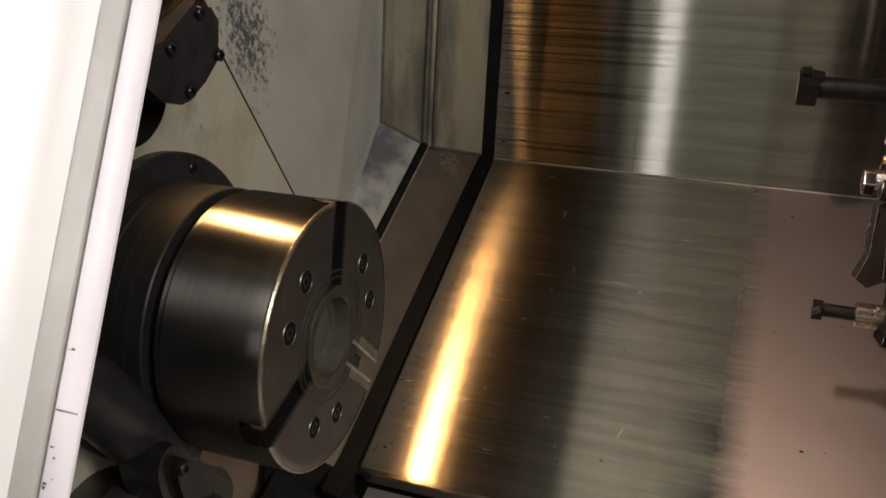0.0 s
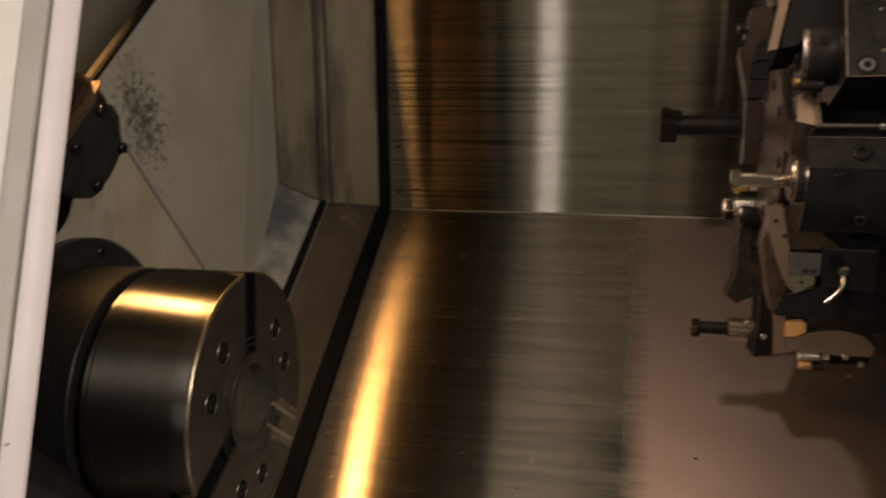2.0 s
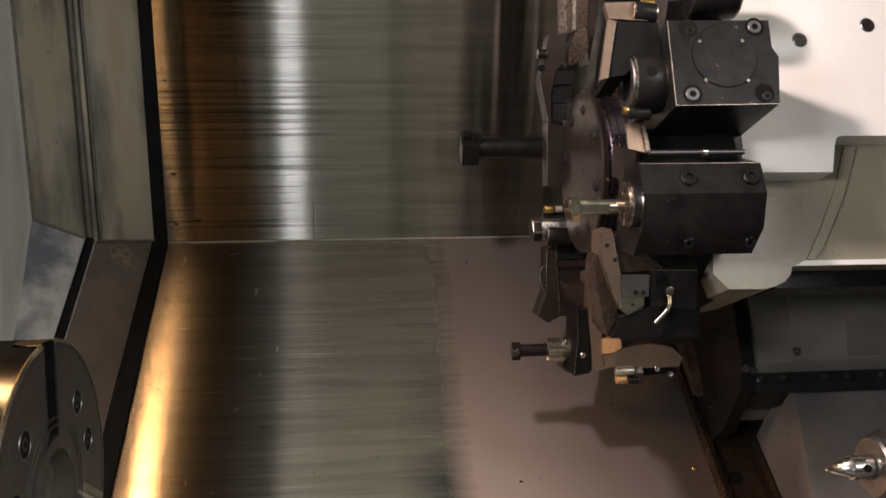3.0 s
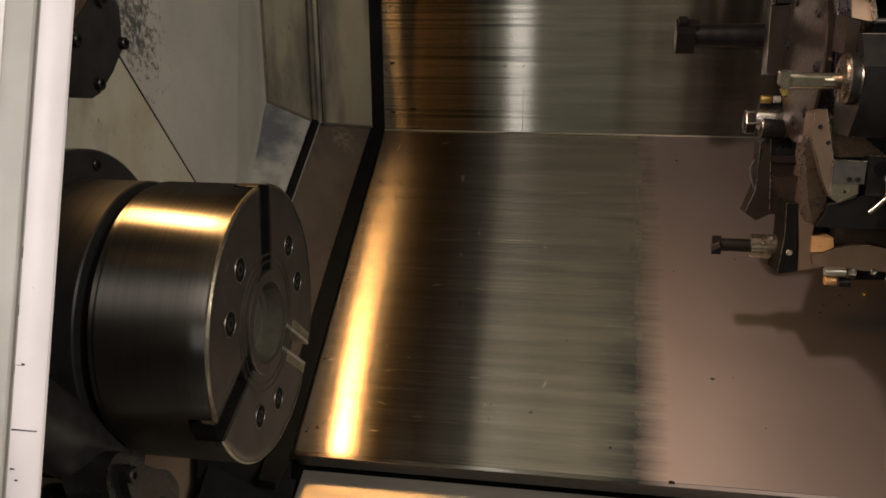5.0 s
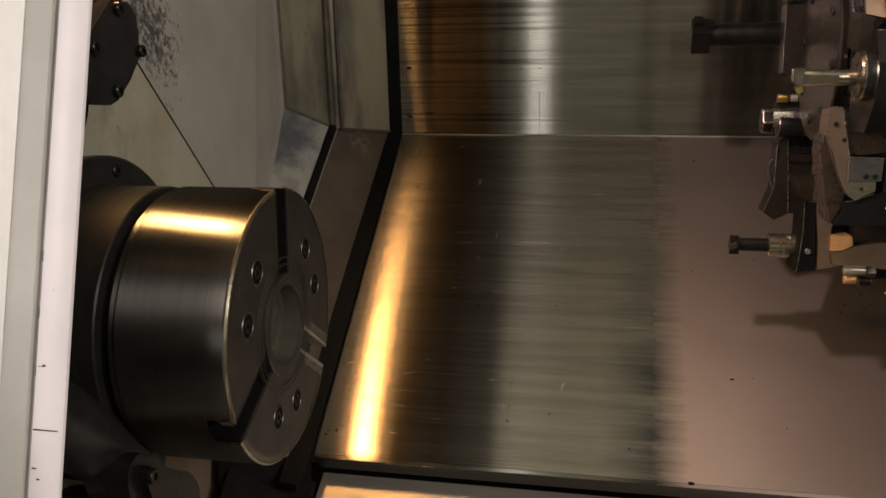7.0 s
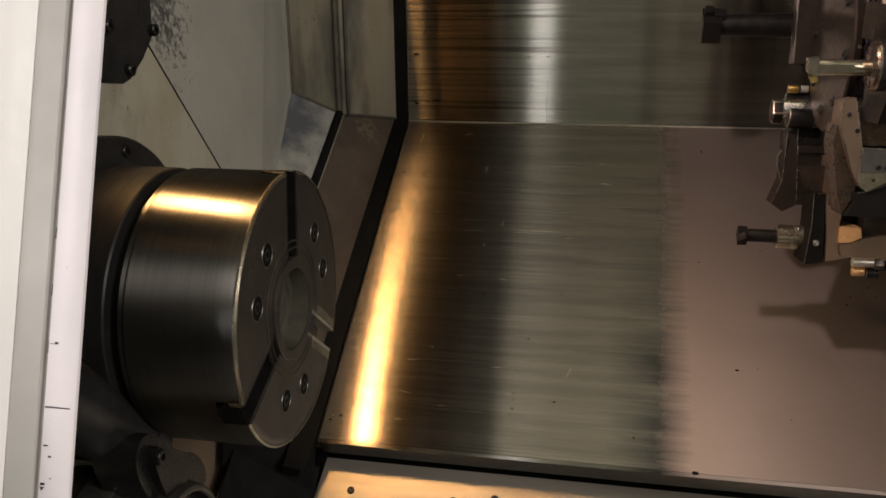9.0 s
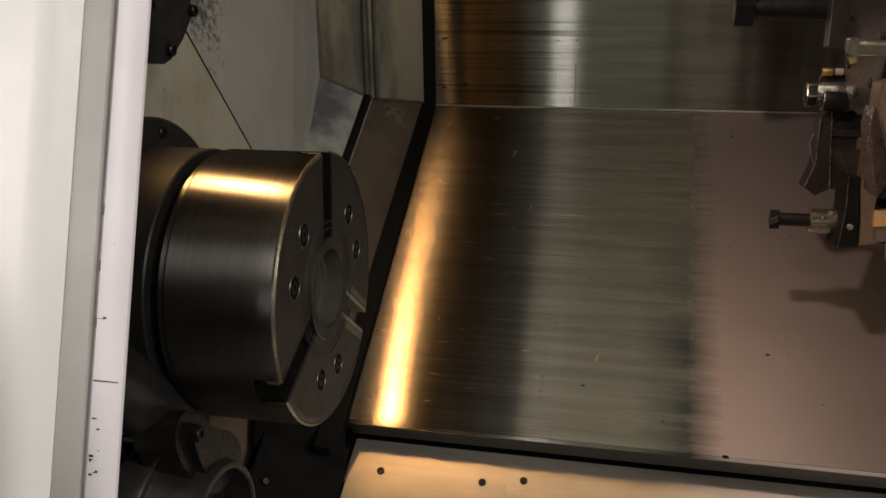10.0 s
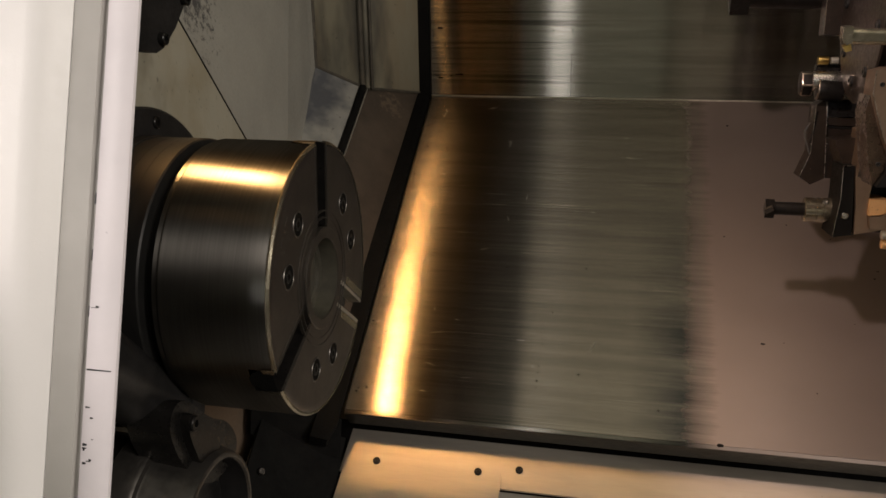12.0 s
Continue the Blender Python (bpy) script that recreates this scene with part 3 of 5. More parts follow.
# enclosure and workshop, in world axes
setting("ceiling", box(0.098, 1.60, -0.78, 0.62, 0.86, 0.90, 0, None), INNER, "grey painted machine roof", False)
# unseen panel, added to keep the right-hand fill off the turret
setting("wall_light_block", slab(((0.98, -1.24, -0.45), (1.60, -1.24, -0.45), (1.60, -0.77, 0.86), (0.98, -0.77, 0.86)), 0.04, 0, (0, 1, 0)), INNER, "unseen front panel added to block the workshop light", False)
# unseen lower roof piece, added so its edge bounds the bed cover's grey reflection
setting("ceiling_headstock", box(-0.45, 0.098, -0.78, 0.62, 0.80, 0.90, 0, None), INNER, "unseen roof piece over the headstock, its edge shapes the reflection", False)
setting("wall_machine_end", box(1.45, 1.50, -1.10, 0.62, -0.9, 0.86, 0), INNER, "grey painted end wall", False)
setting("wall_headstock_cover", box(-0.45, -0.30, -1.20, 0.62, -0.9, 0.86, 0), INNER, "headstock side cover", False)
setting("wall_machine_front", box(-0.6, 1.6, -1.32, -1.28, -1.15, -0.52, 0.004), DOOR_WHITE, "white painted machine front", False)
setting("wall_machine_back", box(-0.45, 1.6, 0.62, 0.66, -1.15, 0.9, 0), INNER, "machine back cover", False)
setting("floor", box(-4, 4.5, -6.5, 1.5, -1.20, -1.15, 0), CONCRETE, "grey workshop concrete floor", False)
setting("wall_workshop_rear", box(-4, 4.5, -6.6, -6.5, -1.15, 3.2, 0), SHOP_WALL, "plain workshop wall", False)
setting("wall_workshop_side", box(-4.1, -4, -6.5, 1.5, -1.15, 3.2, 0), SHOP_WALL, "plain workshop wall", False)
setting("wall_workshop_far", box(4.5, 4.6, -6.5, 1.5, -1.15, 3.2, 0), SHOP_WALL, "plain workshop wall", False)
setting("ceiling_workshop", box(-4, 4.5, -6.5, 1.5, 3.2, 3.3, 0), SHOP_WALL, "plain workshop ceiling", False)

# ---- chuck ----
CY, CZ, CR, CX = -0.699, 0.3465, 0.127, 0.0724


def polar(phi, r, x, cy=CY, cz=CZ):
    return Vector((x, cy + r * math.cos(radians(phi)), cz + r * math.sin(radians(phi))))


SLOTS = (53, 173, 293)


def chuck_front():
    """Front disc of the chuck with its bore and the three jaw slots cut in."""
    hw = 0.0135                        # slot half-width
    seg = 240
    bm = bmesh.new()
    rb = 0.0375

    def in_slot(phi, r):
        for s in SLOTS:
            d = radians((phi - s + 180) % 360 - 180)
            if abs(d) < 1.2 and abs(r * math.sin(d)) < hw and r * math.cos(d) > 0.03:
                return True
        return False

    radii = [rb, 0.043, 0.050, 0.058, 0.068, 0.078, 0.088, 0.098, 0.108, 0.117, 0.1245]
    # columns follow the slot sides exactly
    grid = []
    for r in radii:
        angles = []
        half = math.degrees(math.asin(min(hw / r, 1)))
        for k, s in enumerate(SLOTS):
            angles += [s - half + (2 * half) * i / 6 for i in range(7)]
            nxt = SLOTS[(k + 1) % 3] + (360 if k == 2 else 0)
            a0, a1 = s + half, nxt - half
            angles += [a0 + (a1 - a0) * i / 34 for i in range(1, 34)]
        grid.append(angles)
    cols = len(grid[0])
    ver = [[bm.verts.new(polar(a, r, CX)) for a in row] for r, row in zip(radii, grid)]
    low = [[None] * cols for _ in radii]
    depth = 0.024
    for i, (r, row) in enumerate(zip(radii, grid)):
        for k in range(3):
            for j in range(7):
                c = k * 40 + j
                low[i][c] = bm.verts.new(polar(row[c], r, CX - depth))
    for i in range(len(radii) - 1):
        for c in range(cols):
            d = (c + 1) % cols
            slot = c % 40 < 6
            g = low if slot else ver
            bm.faces.new((g[i][c], g[i][d], g[i + 1][d], g[i + 1][c]))
        for k in range(3):
            for c in (k * 40, k * 40 + 6):
                bm.faces.new((ver[i][c], ver[i + 1][c], low[i + 1][c], low[i][c]))
    # rim: rounded edge and outer wall down to the back
    rim = [(CX - 0.001, 0.1262), (CX - 0.003, CR), (CX - 0.024, CR)]
    prev_v = ver[-1]
    half = math.degrees(math.asin(hw / CR))
    for x, r in rim:
        cur = [bm.verts.new(polar(a, r, x)) for a in grid[-1]]
        for c in range(cols):
            d = (c + 1) % cols
            if c % 40 < 6:
                continue
            bm.faces.new((prev_v[c], prev_v[d], cur[d], cur[c])).material_index = 1
        prev_v = cur
    for k in range(3):
        for j in range(6):
            c = k * 40 + j
            bm.faces.new((low[-1][c], low[-1][c + 1], prev_v[c + 1], prev_v[c]))
        for c in (k * 40, k * 40 + 6):
            bm.faces.new((ver[-1][c], low[-1][c], prev_v[c]))
    # bore
    inner = ver[0]
    back = [bm.verts.new(polar(a, rb, CX - 0.045)) for a in grid[0]]
    for c in range(cols):
        d = (c + 1) % cols
        g0, g1 = (low[0][c], low[0][d]) if c % 40 < 6 else (inner[c], inner[d])
        bm.faces.new((g0, g1, back[d], back[c]))
    bm.faces.new(back)
    return bm


chuck = thing("lathe_chuck", (0, CY, CZ), "round dark steel three-slot lathe chuck without jaws", "chuck")
part("face", chuck_front(), CHUCK_FACE, chuck, "oily dark face with three T-slots")
part("body", turned(((CX - 0.024, 0.1266), (CX - 0.024, CR), (-0.024, CR), (-0.027, 0.1245), (-0.031, 0.1245), (-0.031, 0.05)), CY, CZ, 120), CHUCK_STEEL, chuck, "ground steel rim with warm highlight")
part("centre_ring", turned(((CX - 0.004, 0.0378), (CX + 0.0015, 0.0378), (CX + 0.002, 0.0385), (CX + 0.002, 0.0475), (CX + 0.0015, 0.0482), (CX - 0.004, 0.0482)), CY, CZ, 72, False), CHUCK_FACE, chuck, "raised ring round the bore")
part("bore_sleeve", turned(((CX + 0.0012, 0.0374), (CX - 0.015, 0.0372), (CX - 0.0152, 0.030), (CX - 0.018, 0.0295), (CX - 0.018, 0.0)), CY, CZ, 72, False), BORE_GREY, chuck, "dull bore sleeve")
for rr in (0.056, 0.0625):
    part("groove_ring", turned(((CX - 0.002, rr), (CX + 0.0007, rr + 0.0003), (CX + 0.0007, rr + 0.0012), (CX - 0.002, rr + 0.0015)), CY, CZ, 72, False), CHUCK_FACE, chuck)
for s in SLOTS:
    ax = Vector((0, math.cos(radians(s)), math.sin(radians(s))))
    side = Vector((0, -ax.y * 0 - math.sin(radians(s)), math.cos(radians(s))))
    o = Vector((CX, CY, CZ))
    lit = s == 293                      # this slot catches the light: its shoulders are coloured pale for it
    r0, w = (0.068, 0.0215) if lit else (0.050, 0.0156)
    bm = merge(*[slab((o + ax * r0 + side * q * 0.0140, o + ax * 0.1235 + side * q * 0.0140, o + ax * 0.1235 + side * q * w, o + ax * r0 + side * q * w), 0.0006, 0, (1, 0, 0)) for q in (-1, 1)])
    part("slot_edge", bm, TOOL_PALE if lit else TOOL_GREY, chuck)
    walls = merge(*[slab((o + ax * 0.049 + side * q * 0.0132, o + ax * 0.1262 + side * q * 0.0132, o + ax * 0.1262 + side * q * 0.0132 - Vector((0.013, 0, 0)), o + ax * 0.049 + side * q * 0.0132 - Vector((0.013, 0, 0))), 0.0035, 0, side * -q) for q in (-1, 1)])
    # walls too are pale in the lit slot, black in the other two
    part("slot_wall", walls, PALE_STEEL if s == 293 else TOOL_BLACK, chuck, "machined T-slot wall")
    m = merge(*[slab((o + ax * a0 + side * -0.0100 - Vector((0.0225, 0, 0)), o + ax * a1 + side * -0.0100 - Vector((0.0225, 0, 0)), o + ax * a1 + side * 0.0100 - Vector((0.0225, 0, 0)), o + ax * a0 + side * 0.0100 - Vector((0.0225, 0, 0))), 0.008, 0.0008, (1, 0, 0)) for a0, a1 in ((0.056, 0.082), (0.086, 0.118))])
    part("master_jaw", m, DARK_STEEL, chuck)
    for q in (-16, 16):
        c = polar(s + 60 + q, 0.0855, CX)
        part("counterbore", turned(((CX + 0.0002, 0.0118), (CX + 0.0009, 0.0112), (CX + 0.0009, 0.0106), (CX + 0.0001, 0.0102)), c.y, c.z, 28, False), TOOL_GREY, chuck, "worn rim of a screw hole")
        hole = part("recess", turned(((CX + 0.0003, 0.0104), (CX + 0.0003, 0.0)), c.y, c.z, 28, False), RUBBER, chuck, "dark screw recess")
        part("cap_screw", socket_screw(c - Vector((0.0008, 0, 0)), (1, 0, 0), 0.0062, 0.0012, 0.0002), OIL_BLACK, hole, "oily black socket screw")
    rim = bmesh.new()
    a0, a1 = s + 5.4, s + 114.6
    rows = [[rim.verts.new(polar(a0 + (a1 - a0) * k / 48, r, x)) for k in range(49)] for x, r in ((CX + 0.0004, 0.1242), (CX + 0.0004, 0.1260), (CX - 0.0012, 0.1276), (CX - 0.0024, 0.1277), (CX - 0.0026, 0.1270))]
    for u, v in zip(rows, rows[1:]):
        for k in range(48):
            rim.faces.new((u[k], u[k + 1], v[k + 1], v[k]))
    part("rim_edge", rim, TOOL_PALE, chuck, "bright chamfered rim")
# where two slots break out through the rim: dark mouths, with pale patches painted as edge glints
for s in SLOTS[:2]:
    ring = bmesh.new()
    rows = [[ring.verts.new(polar(s + w * (k / 6 - 0.5) * 2, CR + 0.0005, x)) for k in range(7)] for x, w in ((CX - 0.003, 6.0), (CX - 0.015, 6.0), (CX - 0.021, 4.4), (CX - 0.025, 2.0))]
    for u, v in zip(rows, rows[1:]):
        for k in range(6):
            ring.faces.new((u[k], u[k + 1], v[k + 1], v[k]))
    mouth = part("slot_mouth", ring, RUBBER, chuck, "dark slot mouth in the rim")
    for w in (-7.0, 5.0):
        chip = bmesh.new()
        chip.faces.new([chip.verts.new(polar(s + w + da, CR + 0.0009, CX - dx)) for da, dx in ((0.0, 0.001), (2.4, 0.001), (2.0, 0.011), (0.4, 0.013))])
        part("slot_lip_glint", chip, TOOL_PALE, mouth, "pale patch for the glint on the slot lip")
# worn stamped marks on the face
for k, (phi, r0) in enumerate(((118, 0.103), (114, 0.108), (108, 0.104), (104, 0.109), (110, 0.098))):
    c = polar(phi, r0, CX)
    part("stamped_mark", box(CX, CX + 0.0004, c.y - 0.004, c.y + 0.004, c.z - 0.0008, c.z + 0.0008, 0, Matrix.Rotation(radians(phi + (90 if k % 2 else 20)), 4, "X")), TOOL_GREY, chuck)

adapter = thing("spindle_nose", (-0.105, CY, CZ), "dark turned spindle nose flange with bolt circle", "spindle")
part("adapter", turned(((-0.105, 0.128), (-0.092, 0.128), (-0.091, 0.1268), (-0.0742, 0.1268), (-0.0740, 0.1265), (-0.0738, 0.1268), (-0.0602, 0.1268), (-0.0600, 0.1265), (-0.0598, 0.1268), (-0.0440, 0.1268), (-0.0425, 0.1255), (-0.0415, 0.114), (-0.031, 0.114), (-0.031, 0.05)), CY, CZ, 120), SPINDLE_STEEL, adapter, "grooved adapter rings")
part("flange", turned(((-0.118, 0.155), (-0.107, 0.155), (-0.105, 0.153), (-0.105, 0.10)), CY, CZ, 110), DARK_STEEL, adapter, "blackened flange plate")
for k in range(8):
    p = polar(43 + 46 * k if k < 8 else 0, 0.141, -0.105)
    part("flange_bolt", socket_screw(p, (1, 0, 0), 0.0065, 0.004, 0.0012), TOOL_BLACK, adapter)
for y, z in ((-0.672, 0.512), (-0.735, 0.545)):
    b = thing("wall_bolt", (-0.118, y, z), "round-headed steel bolt in the headstock wall", "bolt", "bolts in the headstock wall")
    part("head", socket_screw((-0.118, y, z), (1, 0, 0), 0.0095, 0.004, 0.006), TOOL_GREY, b)
    part("washer", turned(((-0.118, 0.0125), (-0.1165, 0.0125), (-0.1160, 0.0115), (-0.1160, 0.002)), y, z, 24), TOOL_GREY, b)

# ---- black housing on the headstock wall ----
probe = thing("black_housing", (-0.118, -0.66, 0.615), "black round housing with bolted end plate on the headstock wall", "housing")
BY, BZ = -0.638, 0.622
part("barrel", turned(((-0.118, 0.053), (-0.032, 0.053), (-0.028, 0.050), (-0.024, 0.046), (-0.024, 0.0)), BY, BZ, 64), BROWN_STEEL, probe, "oily black barrel with rounded end")
plate = [(-0.618, 0.6387), (-0.602, 0.628), (-0.5985, 0.614), (-0.606, 0.6016), (-0.6163, 0.587), (-0.640, 0.5815), (-0.6655, 0.5804), (-0.677, 0.584), (-0.6955, 0.5992), (-0.7105, 0.6306), (-0.705, 0.6440), (-0.6674, 0.6346)]
end_plate = part("end_plate", prism(plate, -0.0235, -0.013, 0.002), DARK_STEEL, probe, "black many-sided end plate")
# the lamp's tan light on this step is given as colour
part("lit_step", prism([(-0.599, 0.6499), (-0.6165, 0.6395), (-0.6674, 0.6352), (-0.7045, 0.6446), (-0.703, 0.652), (-0.6595, 0.6445), (-0.6229, 0.6425)], -0.0235, -0.016, 0.001), LIT_TAN_STEEL, probe, "step above the end plate, coloured a lamp-lit tan")
for y, z in ((-0.6209, 0.6335), (-0.6676, 0.6295), (-0.6155, 0.5915), (-0.6645, 0.5883)):
    part("plate_screw", socket_screw((-0.013, y, z), (1, 0, 0), 0.005, 0.003, 0.004), OIL_BLACK, end_plate)
part("lower_barrel", turned(((-0.118, 0.046), (-0.064, 0.046), (-0.060, 0.042), (-0.060, 0.0)), -0.672, 0.588, 48), RUBBER, probe, "matt black lower barrel")
part("hose_stub", rod((-0.118, -0.735, 0.57), (-0.06, -0.735, 0.57), 0.035, 32, None, 0.004), DARK_STEEL, probe)

# ---- things below the chuck ----
cyl = thing("round_actuator", (-0.118, -0.899, 0.221), "dark grey cast cylinder with hollow end below the chuck", "actuator")
part("barrel", turned(((-0.118, 0.076), (-0.080, 0.076), (-0.078, 0.086), (-0.076, 0.088), (-0.050, 0.088), (-0.047, 0.086), (-0.046, 0.081), (-0.044, 0.080), (-0.006, 0.071), (-0.001, 0.069), (0.0, 0.067), (0.0, 0.0645), (-0.002, 0.063)), -0.899, 0.221, 72, False), TOOL_GREY, cyl, "worn dark cast barrel")
part("end_recess", turned(((-0.002, 0.063), (-0.030, 0.061), (-0.030, 0.0)), -0.899, 0.221, 72, False), DARK_STEEL, cyl, "dark hollow end")
lug = part("lug", prism(eased([(-0.866, 0.352), (-0.836, 0.348), (-0.826, 0.290), (-0.803, 0.247), (-0.812, 0.205), (-0.872, 0.235), (-0.880, 0.312)], 3), -0.056, -0.016, 0.007), OIL_BLACK, cyl, "black rounded lug")
part("lug_web", prism(eased([(-0.860, 0.335), (-0.842, 0.335), (-0.836, 0.290), (-0.838, 0.258), (-0.872, 0.262)], 2), -0.016, -0.008, 0.003), TOOL_BLACK, lug, "raised web of the lug")
part("lug_screw", socket_screw((-0.0085, -0.851, 0.326), (1, 0, 0), 0.0072, 0.004, 0.003), TOOL_BLACK, lug)
arm = thing("black_hose_arm", (-0.06, -0.84, 0.36), "thick black hose arm below the spindle", "hose")
part("arm", tube([(-0.075, -0.868, 0.50), (-0.070, -0.858, 0.46), (-0.065, -0.848, 0.41), (-0.060, -0.840, 0.36), (-0.056, -0.832, 0.32), (-0.052, -0.828, 0.298)], 0.030, 28), DARK_STEEL, arm, "black rubber arm")
part("end_collar", tube([(-0.0535, -0.8300, 0.308), (-0.0525, -0.8285, 0.302), (-0.051, -0.826, 0.290)], 0.0325, 28), DARK_STEEL, arm, "worn end collar")
part("bracket", box(-0.117, -0.085, -0.90, -0.84, 0.38, 0.46, 0.004), DARK_STEEL, arm, "black wall bracket")

# ---- tray plate and its screws ----
tp = thing("tray_plate", (0.1, -0.68, -0.050), "brushed steel cover plate screwed to the tray", "plate")
part("sheet", slab(((0.008, -0.676, -0.0465), (0.2045, -0.6765, -0.0465), (0.2095, -0.679, -0.0465), (0.2125, -0.684, -0.0465), (0.2145, -0.80, -0.0465), (0.004, -0.80, -0.0465)), 0.0033, 0.0008, (0, 0, -1)), STEEL_TRAY, tp)
for x, y in ((0.050, -0.685), (0.183, -0.685)):
    part("screw", socket_screw((x, y, -0.0463), (0, 0, 1), 0.0048, 0.003, 0.002), DARK_STEEL, tp)
ts = thing("tray_screw", (0.234, -0.675, -0.050), "black socket screw in the steel tray", "screw")
part("head", socket_screw((0.234, -0.675, -0.0498), (0, 0, 1), 0.0048, 0.003, 0.002), DARK_STEEL, ts)
gs = thing("guard_screw", (-0.073, -0.742, 0.012), "small screw in the black guard plate", "screw")
part("head", socket_screw((-0.073, -0.745, 0.013), (0.6, 0, 0.8), 0.004, 0.002, 0.003), TOOL_GREY, gs)

# ---- fine scratches, specks and chips on the sheets ----
def scratch_field():
    rng = random.Random(11)
    bm = bmesh.new()
    for k in range(26):
        x, y = rng.uniform(0.02, 0.36), rng.uniform(-0.62, -0.03)
        lean = rng.uniform(-0.3, 0.3) if k % 3 else rng.uniform(1.1, 1.9)
        d = Vector((math.cos(lean), math.sin(lean), 0)) * rng.uniform(0.002, 0.011)
        w = Vector((-d.y, d.x, 0)).normalized() * rng.uniform(0.00012, 0.0003)
        c = Vector((x, y, 0.0002))
        bm.faces.new([bm.verts.new(p) for p in (c - d, c - d * 0.2 - w, c + d, c - d * 0.2 + w)])
    return bm


tagged(setting("bed_cover_scratches", scratch_field(), PALE_STEEL, "fine bright scratches in the steel cover"), kind="stuff")


def speck_field():
    rng = random.Random(7)
    bm = bmesh.new()
    spots = [(0.500, -0.0625, 0.0022), (0.529, -0.488, 0.0018), (0.4725, -0.640, 0.003), (0.40, -0.60, 0.0012), (0.63, -0.30, 0.0012), (0.36, -0.52, 0.0010)]
    spots += [(0.2475 - 0.0001 * k, -0.482 - 0.011 * k - rng.uniform(0, 0.004), rng.uniform(0.0006, 0.0014)) for k in range(11)]
    spots += [(rng.uniform(0.006, 0.06) if k % 3 else rng.uniform(0.0, 0.75), rng.uniform(-0.62, -0.02), rng.uniform(0.0005, 0.0014)) for k in range(90)]
    for x, y, r in spots:
        lean = rng.uniform(0.7, 2.2)
        ring = [bm.verts.new((x + r * lean * math.cos(a) * rng.uniform(0.7, 1.1), y + r * math.sin(a) * rng.uniform(0.7, 1.1), 0.0003)) for a in (k * math.pi / 3 for k in range(6))]
        tip = bm.verts.new((x, y, 0.0003 + r * 0.35))
        for k in range(6):
            bm.faces.new((ring[k], ring[(k + 1) % 6], tip))
    up = [(0.0165, 0.1157, 0.0030), (0.020, 0.1157, 0.002), (0.0523, 0.037, 0.0022), (0.046, 0.037, 0.0015), (0.0163, 0.031, 0.002), (0.036, 0.0345, 0.0012), (0.2124, 0.1127, 0.0012), (0.244, 0.113, 0.0015)]
    up += [(rng.uniform(0.004, 0.05), rng.uniform(0.02, 0.35), rng.uniform(0.0005, 0.0012)) for k in range(40)]
    up += [(0.2439, 0.004 + 0.0085 * k, 0.0007) for k in range(9)]
    for x, d, r in up:
        o = Vector((x, 0, 0.001)) + UPDIR * d
        nrm = Vector((0, -S60, C60))
        lean = rng.uniform(1.2, 2.6) if r > 0.0008 else 0.7
        ring = [bm.verts.new(o + Vector((r * lean * math.cos(a), 0, 0)) + UPDIR * (r * (0.7 if lean > 1 else 5.0) * math.sin(a)) + nrm * 0.0003) for a in (k * math.pi / 3 for k in range(6))]
        tip = bm.verts.new(o + nrm * (0.0003 + r * 0.3))
        for k in range(6):
            bm.faces.new((ring[k], ring[(k + 1) % 6], tip))
    return bm


tagged(setting("swarf_specks", speck_field(), RUBBER), "fine dark swarf specks stuck to the steel sheets", "swarf", kind="stuff")

# ---- sliding door ----
DD = Vector((0, 0.766, 0.643))           # up along the door's edge
DN = Vector((0, -0.643, 0.766))          # out of the door, to the operator
DO = Vector((0.0, -0.871, 0.582))
door = thing("sliding_door", (0.0, -0.871, 0.582), "white painted sliding machine door, pushed open", "door")


def door_run(outline, lo=-0.75, hi=0.95):
    """An (x, out) outline pulled along the door's edge."""
    bm = bmesh.new()
    a = [bm.verts.new(DO + DD * lo + DN * n + Vector((x, 0, 0))) for x, n in outline]
    b = [bm.verts.new(DO + DD * hi + DN * n + Vector((x, 0, 0))) for x, n in outline]
    bm.faces.new(a)
    bm.faces.new(b[::-1])
    k = len(a)
    for i in range(k):
        bm.faces.new((a[i], a[(i + 1) % k], b[(i + 1) % k], b[i]))
    return bm


part("panel", door_run([(-0.90, -0.030), (-0.90, 0.016), (-0.020, 0.016), (-0.012, 0.0150), (-0.006, 0.0115), (-0.001, 0.006), (0.003, 0.0015), (0.003, -0.030)]), DOOR_WHITE, door, "glossy white door sheet")
part("rebate", door_run([(0.0035, -0.030), (0.0035, 0.001), (0.0205, -0.001), (0.0215, -0.004), (0.0265, -0.004), (0.0265, -0.014), (0.012, -0.030)]), DOOR_GREY, door, "grey recessed rebate")
part("edge_strip", door_run([(0.027, -0.014), (0.027, 0.001), (0.0285, 0.002), (0.0455, 0.002), (0.0475, 0.0008), (0.048, -0.001), (0.046, -0.003), (0.036, -0.014)]), DOOR_STRIP, door, "scuffed pinkish-white edge strip")
# unseen lining, added to darken what the rear sheet reflects of the door
part("inner_lining", door_run([(-0.88, -0.0345), (-0.88, -0.0305), (0.0115, -0.0305), (0.0115, -0.0345)]), DOOR_LINING, door, "unseen brown inner lining, added to dull the sheet's reflection")
rng = random.Random(3)
